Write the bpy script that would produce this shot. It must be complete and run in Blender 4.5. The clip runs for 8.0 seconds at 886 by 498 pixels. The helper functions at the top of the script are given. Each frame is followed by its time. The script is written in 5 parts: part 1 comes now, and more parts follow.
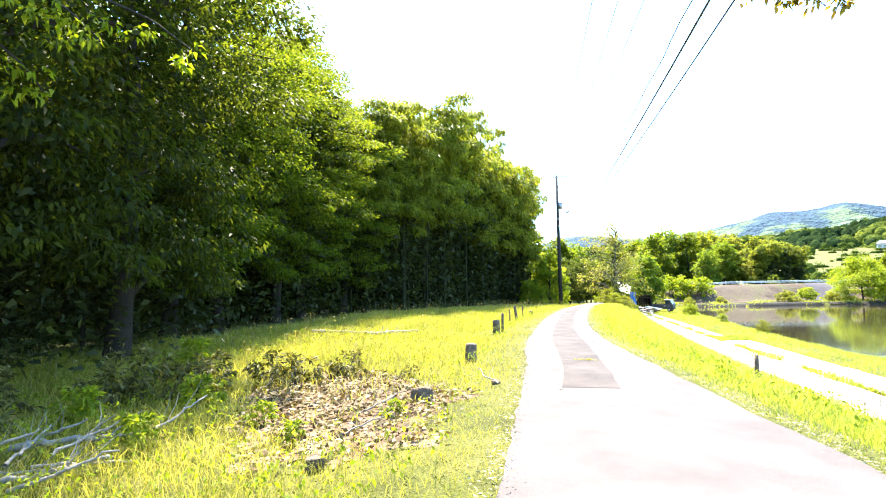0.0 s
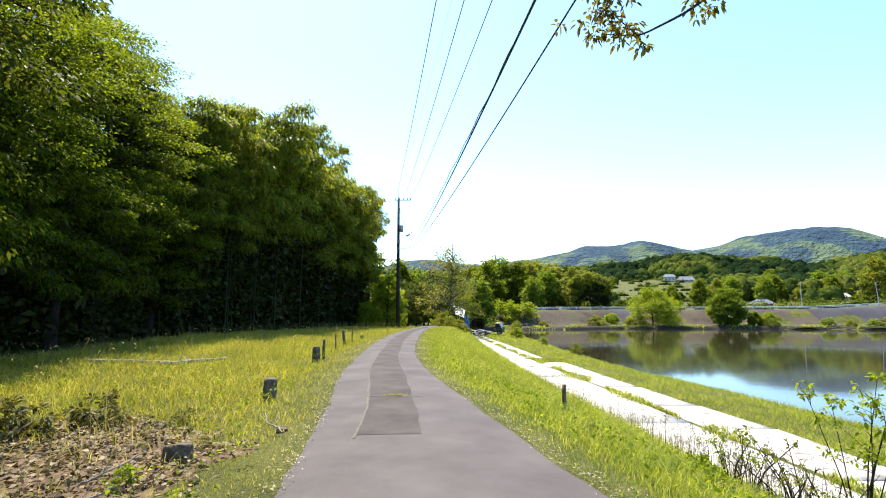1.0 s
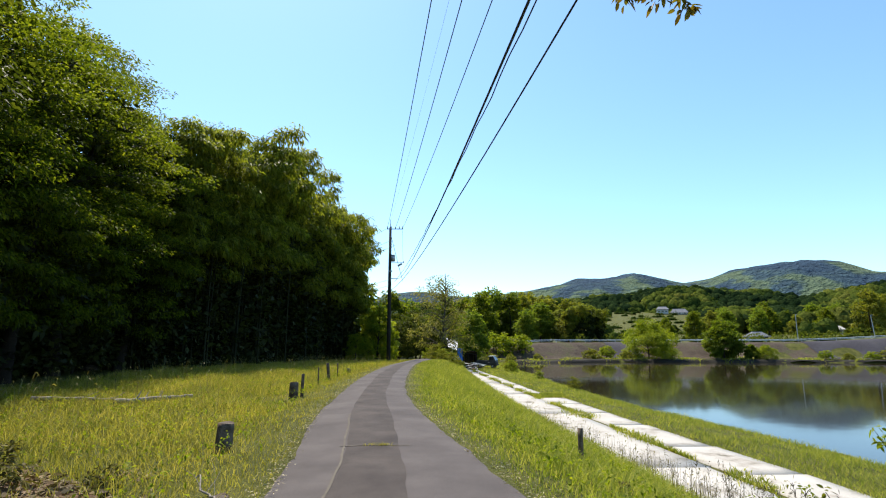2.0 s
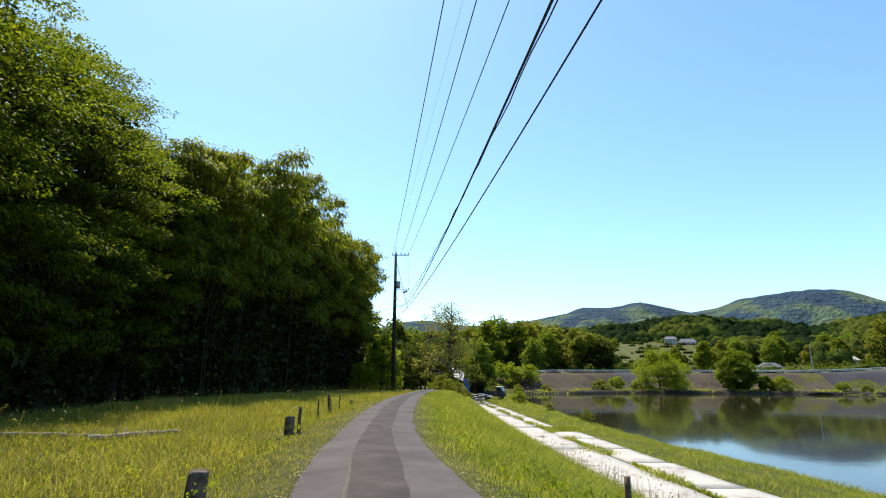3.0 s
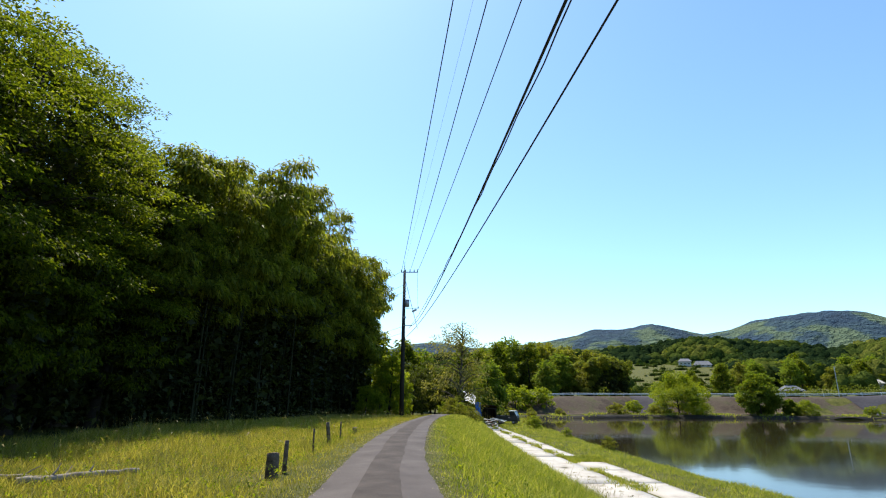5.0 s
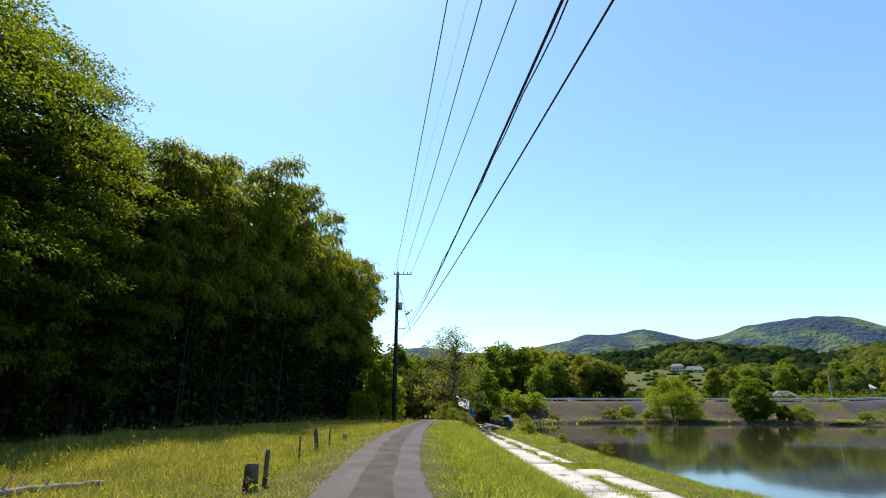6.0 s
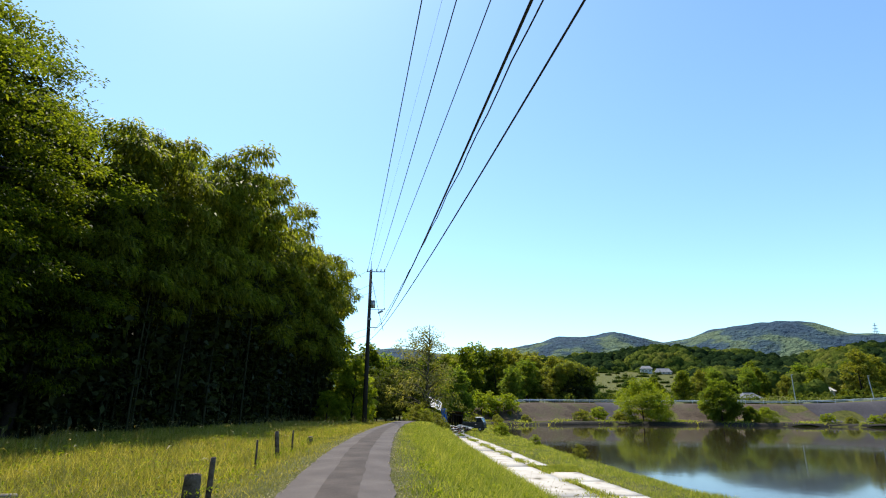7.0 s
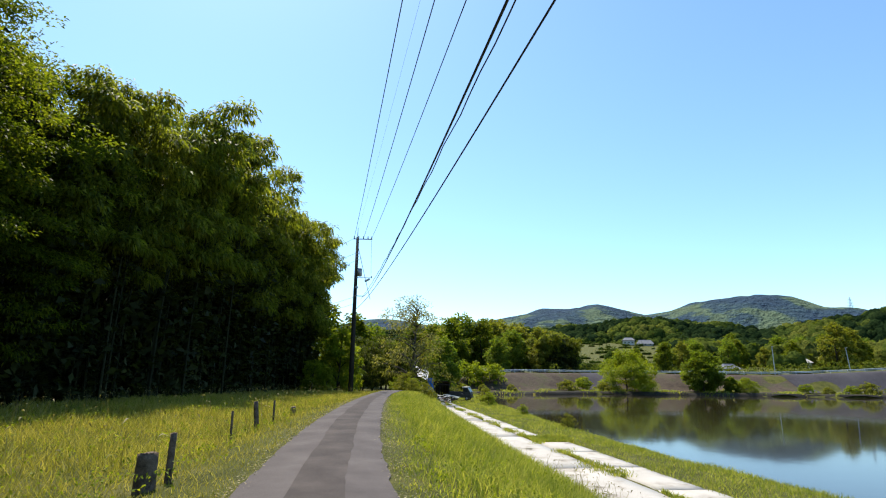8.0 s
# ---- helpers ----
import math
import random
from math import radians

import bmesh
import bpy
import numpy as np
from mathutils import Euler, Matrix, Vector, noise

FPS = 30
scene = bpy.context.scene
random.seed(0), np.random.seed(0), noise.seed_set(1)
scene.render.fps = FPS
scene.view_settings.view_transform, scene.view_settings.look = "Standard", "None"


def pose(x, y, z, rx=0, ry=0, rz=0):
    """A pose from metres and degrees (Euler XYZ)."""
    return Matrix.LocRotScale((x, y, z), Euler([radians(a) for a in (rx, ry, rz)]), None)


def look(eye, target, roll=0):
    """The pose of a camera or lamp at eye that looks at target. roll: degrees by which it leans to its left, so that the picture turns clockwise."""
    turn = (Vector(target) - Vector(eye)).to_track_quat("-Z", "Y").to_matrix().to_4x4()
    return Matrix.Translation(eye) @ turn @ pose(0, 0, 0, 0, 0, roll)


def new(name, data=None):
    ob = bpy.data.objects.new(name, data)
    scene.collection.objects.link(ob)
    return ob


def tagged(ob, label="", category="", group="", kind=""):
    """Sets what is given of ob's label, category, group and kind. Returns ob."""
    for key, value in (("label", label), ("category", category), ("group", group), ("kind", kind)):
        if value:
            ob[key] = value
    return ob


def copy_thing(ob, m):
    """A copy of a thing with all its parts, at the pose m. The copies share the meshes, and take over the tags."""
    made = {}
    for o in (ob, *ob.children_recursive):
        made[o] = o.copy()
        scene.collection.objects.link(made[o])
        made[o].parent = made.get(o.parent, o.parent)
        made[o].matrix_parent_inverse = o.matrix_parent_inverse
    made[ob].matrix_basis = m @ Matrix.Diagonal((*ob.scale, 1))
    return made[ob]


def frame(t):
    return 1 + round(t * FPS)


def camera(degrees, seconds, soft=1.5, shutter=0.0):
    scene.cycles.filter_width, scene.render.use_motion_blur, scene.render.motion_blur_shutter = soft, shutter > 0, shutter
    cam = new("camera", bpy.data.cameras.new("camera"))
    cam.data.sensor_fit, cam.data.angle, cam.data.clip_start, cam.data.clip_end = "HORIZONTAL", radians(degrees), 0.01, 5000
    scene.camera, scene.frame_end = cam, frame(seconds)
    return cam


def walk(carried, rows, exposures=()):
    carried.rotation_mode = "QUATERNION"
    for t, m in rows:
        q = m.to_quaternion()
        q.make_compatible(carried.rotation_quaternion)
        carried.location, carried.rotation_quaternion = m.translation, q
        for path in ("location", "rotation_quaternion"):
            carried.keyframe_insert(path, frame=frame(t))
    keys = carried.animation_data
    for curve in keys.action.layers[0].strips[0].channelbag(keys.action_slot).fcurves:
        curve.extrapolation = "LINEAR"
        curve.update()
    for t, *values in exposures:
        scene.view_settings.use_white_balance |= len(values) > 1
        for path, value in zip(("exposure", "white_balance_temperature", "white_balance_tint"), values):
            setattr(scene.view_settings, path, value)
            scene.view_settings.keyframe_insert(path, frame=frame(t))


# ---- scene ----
cam = camera(79.8, 8.0, soft=1.1)
PATH = [
    (0.0, (-0.110, -4.003, 1.387), (-0.787, -1.709, 1.567), -1.10),
    (0.5, (0.254, -3.611, 1.476), (0.110, -1.226, 1.705), -0.50),
    (1.0, (0.310, -2.918, 1.489), (0.324, -0.533, 1.756), -0.10),
    (1.5, (0.325, -2.095, 1.429), (0.376, 0.281, 1.764), -0.10),
    (3.0, (0.100, 0.042, 1.406), (0.127, 2.380, 1.945), 0.10),
    (3.5, (0.044, 0.738, 1.387), (0.052, 3.068, 1.961), 0.10),
    (4.0, (0.065, 1.450, 1.432), (0.053, 3.778, 2.015), 0.10),
    (4.5, (-0.002, 2.059, 1.452), (-0.017, 4.380, 2.062), 0.20),
    (6.0, (-0.203, 3.646, 1.432), (-0.184, 5.954, 2.086), 0.20),
    (6.5, (-0.217, 4.237, 1.418), (-0.152, 6.545, 2.076), 0.30),
    (7.0, (-0.230, 4.901, 1.421), (-0.096, 7.206, 2.080), 0.40),
    (7.5, (-0.353, 5.627, 1.405), (-0.178, 7.928, 2.063), 0.60),
    (8.0, (-0.392, 6.374, 1.380), (-0.193, 8.706, 1.916), 0.60),
]
walk(cam, [(t, look(eye, target, roll)) for t, eye, target, roll in PATH],
     exposures=[(0.0, 2.95), (0.2, 2.6), (0.5, 2.1), (0.8, 1.7), (1.0, 1.5), (1.3, 1.1), (1.7, 0.75), (3.0, 0.7), (8.0, 0.7)])

# ---------------------------------------------------------------- light
SUN_EL, SUN_AZ = radians(60), radians(-25)      # azimuth from +y towards +x
world = bpy.data.worlds.new("sky")
scene.world = world
world.use_nodes = True
wn = world.node_tree.nodes
sky = wn.new("ShaderNodeTexSky")
sky.sky_type = "NISHITA"
sky.sun_disc = False
sky.sun_elevation, sky.sun_rotation = SUN_EL, SUN_AZ
sky.air_density, sky.dust_density, sky.ozone_density = 1.0, 0.45, 2.0
wn["Background"].inputs["Strength"].default_value = 0.15
tint = wn.new("ShaderNodeMix")
tint.data_type, tint.blend_type = "RGBA", "MULTIPLY"
tint.inputs["Factor"].default_value = 1.0
tint.inputs["B"].default_value = (0.785, 0.96, 1.03, 1)
world.node_tree.links.new(sky.outputs[0], tint.inputs["A"])
world.node_tree.links.new(tint.outputs["Result"], wn["Background"].inputs["Color"])
sun = new("sun", bpy.data.lights.new("sun", "SUN"))
sun.data.energy, sun.data.angle, sun.data.color = 5.0, radians(0.5), (1.0, 0.92, 0.80)
to_sun = Vector((math.sin(SUN_AZ) * math.cos(SUN_EL), math.cos(SUN_AZ) * math.cos(SUN_EL), math.sin(SUN_EL)))
sun.matrix_world = look(to_sun * 200, (0, 0, 0))

# ---------------------------------------------------------------- materials
def nodes_of(name):
    m = bpy.data.materials.new(name)
    m.use_nodes = True
    nt = m.node_tree
    return m, nt, nt.nodes, nt.links, nt.nodes["Principled BSDF"]


def noise_node(nt, scale, detail=4.0, rough=0.6, coord="Object"):
    tc = nt.nodes.new("ShaderNodeTexCoord")
    n = nt.nodes.new("ShaderNodeTexNoise")
    n.inputs["Scale"].default_value, n.inputs["Detail"].default_value, n.inputs["Roughness"].default_value = scale, detail, rough
    nt.links.new(tc.outputs[coord], n.inputs["Vector"])
    return n.outputs["Fac"]


def ramp(nt, fac, stops):
    r = nt.nodes.new("ShaderNodeValToRGB")
    e = r.color_ramp.elements
    while len(e) < len(stops):
        e.new(0.5)
    for k, (p, c) in zip(e, stops):
        k.position, k.color = p, (*c, 1)
    nt.links.new(fac, r.inputs["Fac"])
    return r.outputs["Color"]


def mix(nt, kind, fac, a, b):
    m = nt.nodes.new("ShaderNodeMix")
    m.data_type, m.blend_type = "RGBA", kind
    for sock, v in ((m.inputs["Factor"], fac), (m.inputs["A"], a), (m.inputs["B"], b)):
        if isinstance(v, (int, float)):
            sock.default_value = v
        elif isinstance(v, tuple):
            sock.default_value = (*v, 1)
        else:
            nt.links.new(v, sock)
    return m.outputs["Result"]


def bump(nt, height, bsdf, strength, distance):
    b = nt.nodes.new("ShaderNodeBump")
    b.inputs["Strength"].default_value, b.inputs["Distance"].default_value = strength, distance
    nt.links.new(height, b.inputs["Height"])
    nt.links.new(b.outputs["Normal"], bsdf.inputs["Normal"])


def surface(name, stops, scale, fine, rough=0.85, relief=0.5, depth=0.01, metal=0.0, fine_dark=0.55, shine=0.12):
    """A rough solid: a large-scale colour ramp, grain on top and fine relief."""
    m, nt, nodes, links, b = nodes_of(name)
    big = ramp(nt, noise_node(nt, scale, 5), stops)
    g = noise_node(nt, fine, 3, 0.7)
    grain = ramp(nt, g, [(0.3, (fine_dark,) * 3), (0.7, (1.0, 1.0, 1.0))])
    links.new(mix(nt, "MULTIPLY", 1.0, big, grain), b.inputs["Base Color"])
    b.inputs["Roughness"].default_value, b.inputs["Metallic"].default_value = rough, metal
    b.inputs["Specular IOR Level"].default_value = shine if rough > 0.6 else 0.5
    if relief:
        bump(nt, g, b, relief, depth)
    return m


def foliage(name, dark, mid, light, glow=0.35, patch=0.35, back=1.6, blue=0.3, lumps=0.0):
    """Leaves: colour differs leaf by leaf and patch by patch; light shines through them."""
    m, nt, nodes, links, b = nodes_of(name)
    geo = nodes.new("ShaderNodeNewGeometry")
    isl = ramp(nt, geo.outputs["Random Per Island"], [(0.0, dark), (0.5, mid), (1.0, light)])
    pat = ramp(nt, noise_node(nt, patch, 3), [(0.3, (0.55, 0.62, 0.55)), (0.7, (1.2, 1.13, 1.0))])
    col = mix(nt, "MULTIPLY", 1.0, isl, pat)
    links.new(col, b.inputs["Base Color"])
    b.inputs["Roughness"].default_value = 0.55
    b.inputs["Specular IOR Level"].default_value = 0.08
    if lumps:
        n = noise_node(nt, lumps, 4, 0.7)
        col = mix(nt, "MULTIPLY", 1.0, col, ramp(nt, n, [(0.35, (0.45, 0.5, 0.5)), (0.65, (1.15, 1.12, 1.0))]))
        links.new(col, b.inputs["Base Color"])
        bump(nt, n, b, 1.0, 1.2 / lumps)
        b.inputs["Specular IOR Level"].default_value = 0.0
    tr = nodes.new("ShaderNodeBsdfTranslucent")
    links.new(mix(nt, "MULTIPLY", 1.0, col, (back, back * 0.98, back * blue)), tr.inputs["Color"])
    ms = nodes.new("ShaderNodeMixShader")
    ms.inputs[0].default_value = glow
    links.new(b.outputs[0], ms.inputs[1])
    links.new(tr.outputs[0], ms.inputs[2])
    links.new(ms.outputs[0], nodes["Material Output"].inputs["Surface"])
    return m


M_GROUND = surface("meadow_soil", [(0.3, (0.055, 0.06, 0.012)), (0.5, (0.10, 0.105, 0.018)), (0.7, (0.15, 0.14, 0.035))], 0.9, 26, relief=1.0, depth=0.05, fine_dark=0.4)
M_ASPHALT = surface("worn_asphalt", [(0.3, (0.078, 0.067, 0.063)), (0.5, (0.102, 0.088, 0.083)), (0.7, (0.13, 0.114, 0.106))], 0.9, 120, 0.85, 0.6, 0.005, fine_dark=0.65)
M_PATCH = surface("dark_asphalt", [(0.3, (0.05, 0.041, 0.037)), (0.5, (0.07, 0.058, 0.052)), (0.7, (0.096, 0.08, 0.071))], 1.3, 110, 0.85, 0.6, 0.005, fine_dark=0.6)
M_CONCRETE = surface("pale_concrete", [(0.30, (0.15, 0.135, 0.10)), (0.38, (0.37, 0.335, 0.285)), (0.48, (0.47, 0.44, 0.39)), (0.7, (0.53, 0.50, 0.45))], 0.9, 30, 0.9, 0.6, 0.008, fine_dark=0.62)
M_BANK = surface("bank_stone", [(0.3, (0.055, 0.042, 0.03)), (0.5, (0.10, 0.076, 0.056)), (0.7, (0.085, 0.088, 0.036))], 0.25, 2.5, 0.95, 0.8, 0.3, fine_dark=0.6)
M_BARK = surface("bark", [(0.3, (0.022, 0.018, 0.014)), (0.7, (0.055, 0.045, 0.034))], 1.5, 25, 0.95, 0.9, 0.03)
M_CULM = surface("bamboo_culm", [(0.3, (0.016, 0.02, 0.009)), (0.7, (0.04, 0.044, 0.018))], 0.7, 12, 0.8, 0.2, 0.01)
M_POST = surface("weathered_wood", [(0.35, (0.07, 0.052, 0.036)), (0.65, (0.21, 0.165, 0.125))], 7, 60, 0.95, 0.9, 0.01)
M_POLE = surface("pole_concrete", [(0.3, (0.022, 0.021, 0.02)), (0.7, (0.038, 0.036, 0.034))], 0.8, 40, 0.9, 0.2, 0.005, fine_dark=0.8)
M_METAL = surface("galvanised_steel", [(0.3, (0.30, 0.31, 0.32)), (0.7, (0.42, 0.43, 0.44))], 2, 50, 0.5, 0.1, 0.002, metal=0.6, fine_dark=0.85)
M_CABLE = surface("black_cable", [(0.3, (0.012, 0.012, 0.014)), (0.7, (0.025, 0.025, 0.03))], 2, 50, 0.6, 0.0, fine_dark=0.85)
M_LEAF = foliage("broad_leaves", (0.028, 0.042, 0.005), (0.058, 0.078, 0.008), (0.122, 0.138, 0.017), 0.5, 0.35, 3.0)
M_BAMBOO = foliage("bamboo_leaves", (0.057, 0.07, 0.011), (0.114, 0.134, 0.02), (0.20, 0.212, 0.042), 0.46, 0.35, 2.8)
# Evergreen green, taken darker to imitate deep shade.
M_SHADE_EVERGREEN = foliage("shade_dark_evergreen_leaves", (0.017, 0.025, 0.006), (0.034, 0.045, 0.009), (0.065, 0.077, 0.015), 0.45, 0.35, 2.6)
# Darker copy of the leaf colour that stands in for the wood's shade.
M_SHADE_LEAF = foliage("shade_coloured_leaves", (0.02, 0.026, 0.011), (0.035, 0.043, 0.016), (0.06, 0.07, 0.022), 0.3, 0.35, 1.7)
M_SCRUB = foliage("scrub_leaves", (0.05, 0.042, 0.016), (0.10, 0.095, 0.03), (0.22, 0.19, 0.07), 0.3, 2.0, 1.4)
M_FRESH = foliage("fresh_leaves", (0.10, 0.14, 0.01), (0.17, 0.22, 0.016), (0.27, 0.29, 0.03), 0.45, 0.35, 1.8)
M_OLIVE = foliage("olive_leaves", (0.09, 0.105, 0.016), (0.15, 0.16, 0.025), (0.22, 0.22, 0.05), 0.45, 0.35, 1.8)
M_SPRING = foliage("spring_leaves", (0.06, 0.095, 0.012), (0.11, 0.155, 0.016), (0.19, 0.22, 0.03), 0.45, 0.35, 1.8)
M_WOODS = foliage("woods_leaves", (0.06, 0.095, 0.016), (0.10, 0.145, 0.022), (0.17, 0.20, 0.035), 0.5, 0.06, 2.2)
M_GRASS = foliage("grass_blades", (0.18, 0.178, 0.028), (0.295, 0.278, 0.05), (0.47, 0.41, 0.13), 0.42, 0.6, 1.5, 0.55)
M_BANKGRASS = foliage("bank_grass_blades", (0.15, 0.195, 0.028), (0.27, 0.305, 0.046), (0.46, 0.43, 0.125), 0.42, 0.7, 1.5, 0.5)

M_WATER, _nt, _n, _l, _b = nodes_of("pond_water")
_b.inputs["Base Color"].default_value = (0.024, 0.02, 0.009, 1)
_b.inputs["Roughness"].default_value = 0.055
_b.inputs["IOR"].default_value = 1.333
_w = noise_node(_nt, 0.9, 3, 0.5)
bump(_nt, _w, _b, 0.03, 0.05)

# ---------------------------------------------------------------- mesh helpers
def mesh_np(name, verts, faces, mats, smooth=False):
    """A mesh from arrays: verts (n, 3), faces (m, 3 or 4)."""
    verts, faces = np.asarray(verts, np.float32), np.asarray(faces, np.int32)
    me = bpy.data.meshes.new(name)
    k = faces.shape[1]
    me.vertices.add(len(verts))
    me.vertices.foreach_set("co", verts.ravel())
    me.loops.add(faces.size)
    me.loops.foreach_set("vertex_index", faces.ravel())
    me.polygons.add(len(faces))
    me.polygons.foreach_set("loop_start", np.arange(len(faces), dtype=np.int32) * k)
    me.polygons.foreach_set("loop_total", np.full(len(faces), k, np.int32))
    if smooth:
        me.polygons.foreach_set("use_smooth", np.ones(len(faces), bool))
    me.update(calc_edges=True)
    me.materials.append(mats)
    return me


def child(name, me, parent, label=""):
    ob = new(name, me)
    ob.parent = parent
    return tagged(ob, label)


def part(name, bm, material, parent, label="", smooth=False):
    """Links a bmesh as one mesh object under a thing or a part."""
    me = bpy.data.meshes.new(name)
    bm.to_mesh(me)
    bm.free()
    me.materials.append(material)
    if smooth:
        for p in me.polygons:
            p.use_smooth = True
    return child(name, me, parent, label)


def thing(name, m, label, category, group="", kind=""):
    ob = new(name)
    ob.empty_display_size = 0.2
    ob.matrix_basis = m
    return tagged(ob, label, category, group, kind)


def box(bm, sx, sy, sz, m=Matrix(), bevel=0.0):
    r = bmesh.ops.create_cube(bm, size=1, matrix=m @ Matrix.Diagonal((sx, sy, sz, 1)))
    if bevel:
        es = list({e for v in r["verts"] for e in v.link_edges})
        bmesh.ops.bevel(bm, geom=es, offset=bevel, segments=2, affect="EDGES", profile=0.6)
    return bm


def cone(bm, r1, r2, h, m=Matrix(), seg=14):
    bmesh.ops.create_cone(bm, cap_ends=True, segments=seg, radius1=r1, radius2=r2, depth=h, matrix=m @ Matrix.Translation((0, 0, h / 2)))
    return bm


def tube(points, radii, seg=7):
    """Verts and quads of a tube along points."""
    p, r = np.asarray(points, float), np.asarray(radii, float)
    t = np.gradient(p, axis=0)
    t /= np.linalg.norm(t, axis=1)[:, None] + 1e-9
    ref = np.where(np.abs(t[:, 2:3]) > 0.9, np.array([[1.0, 0, 0]]), np.array([[0, 0, 1.0]]))
    u = np.cross(t, ref)
    u /= np.linalg.norm(u, axis=1)[:, None] + 1e-9
    v = np.cross(t, u)
    a = np.arange(seg) * 2 * np.pi / seg
    ring = u[:, None, :] * np.cos(a)[None, :, None] + v[:, None, :] * np.sin(a)[None, :, None]
    verts = (p[:, None, :] + ring * r[:, None, None]).reshape(-1, 3)
    i = np.arange(len(p) - 1)[:, None] * seg
    j = np.arange(seg)[None, :]
    q = np.stack([i + j, i + (j + 1) % seg, i + seg + (j + 1) % seg, i + seg + j], -1).reshape(-1, 4)
    return verts, q


def join(pieces):
    vs, fs, n = [], [], 0
    for v, f in pieces:
        vs.append(v)
        fs.append(np.asarray(f) + n)
        n += len(v)
    return np.concatenate(vs), np.concatenate(fs)


def unit(v):
    return v / (np.linalg.norm(v, axis=-1, keepdims=True) + 1e-9)


def leaves(rng, pos, axis, length, width, droop=0.25, full=False):
    """One folded lozenge leaf at each pos, pointing along axis."""
    n = len(pos)
    axis = unit(axis)
    side = unit(np.cross(axis, rng.normal(size=(n, 3)) * 0.6 + np.array([0, 0, 1.0])))
    nrm = np.cross(side, axis)
    l = (np.full(n, length) * rng.uniform(0.65, 1.3, n))[:, None]
    w = (np.full(n, width) * rng.uniform(0.7, 1.25, n))[:, None]
    mid = pos + axis * l * 0.45
    tip = pos + axis * l - np.array([0, 0, 1.0]) * l * droop
    if full:
        a, b = pos + axis * l * 0.28 - np.array([0, 0, 1.0]) * l * droop * 0.1, pos + axis * l * 0.68 - np.array([0, 0, 1.0]) * l * droop * 0.5
        c = nrm * w * 0.12
        v = np.stack([pos, a + side * w * 0.44 + c, b + side * w * 0.40 + c, tip, b - side * w * 0.40 + c, a - side * w * 0.44 + c], 1).reshape(-1, 3)
        k = np.arange(n)[:, None] * 6
        return v, np.stack([k + [0, 1, 2, 3], k + [0, 3, 4, 5]], 1).reshape(-1, 4)
    v = np.stack([pos, mid + side * w / 2 + nrm * w * 0.15, tip, mid - side * w / 2 + nrm * w * 0.15], 1).reshape(-1, 3)
    return v, np.arange(4 * n).reshape(-1, 4)


def smooth_step(a, b, x):
    t = np.clip((np.asarray(x, float) - a) / (b - a), 0, 1)
    return t * t * (3 - 2 * t)


def wave_noise(x, y, seed, size):
    """A cheap smooth noise of about -1 to 1, feature size in metres."""
    r = np.random.RandomState(seed)
    s = np.zeros(np.broadcast(x, y).shape)
    for k in range(6):
        a, ph = r.uniform(0, 2 * np.pi, 2)
        f = 2 * np.pi / (size * r.uniform(0.6, 1.7))
        s = s + np.sin((x * np.cos(a) + y * np.sin(a)) * f + ph)
    return s / 3.5


# ---------------------------------------------------------------- the lie of the land
def eased(y, at, value):
    """Interpolation with its corners rounded off."""
    y = np.asarray(y, float)
    return sum(np.interp(y + d, at, value) for d in (-1.6, -0.8, 0.0, 0.8, 1.6)) / 5


def road_left(y):
    return eased(y, [-30, -6, 0.5, 1.7, 3.5, 5.5, 9, 13.5, 18.5, 24, 31, 42, 50, 58, 66, 80], [0.3, -0.5, -0.85, -1.0, -1.17, -1.4, -1.9, -2.2, -2.45, -2.5, -2.35, -2.3, -2.2, -1.5, 0.2, 5])


def road_right(y):
    return eased(y, [-30, -6, 0.7, 1.8, 3, 5.5, 9, 11.5, 15, 20, 30, 40, 50, 58, 66, 80], [4.2, 3.1, 1.8, 1.52, 1.28, 0.85, 0.15, -0.2, -0.5, -0.72, -0.82, -0.78, -0.6, 0.2, 2.0, 7])


def slab_near(y):
    return np.interp(y, [-20, 10, 16, 23, 34, 50, 75, 90], [8.6, 7.4, 7.0, 6.4, 5.8, 5.4, 4.9, 4.8])


def slab_far(y):
    return np.interp(y, [-20, 10, 16, 22, 28, 33, 39, 41, 55, 78, 90], [13.2, 12.2, 12.0, 11.35, 10.8, 10.45, 10.15, 9.15, 8.4, 6.9, 6.6])


def slab_joint(y):
    return np.interp(y, [-20, 13, 18, 24, 31, 39, 50, 72, 90], [11.0, 9.95, 9.45, 9.1, 8.6, 8.0, 7.35, 6.15, 5.9])


def shore_near(y):
    return np.interp(y, [-60, 0, 19, 24, 29, 34, 42, 57, 75, 85, 99, 108], [27, 20, 17.8, 17.4, 16.9, 15.9, 15.0, 14.6, 14.6, 14.6, 14.9, 17])


def shore_far(x):
    return np.interp(x, [0, 18, 44, 58, 72, 93, 130, 220], [113, 115, 122.5, 120, 117.5, 114, 109, 100])


WATER_Z, SLAB_Z = -3.35, -2.7


def road_z(y):
    return -0.5 * smooth_step(26, 56, y) - 0.9 * smooth_step(56, 76, y)


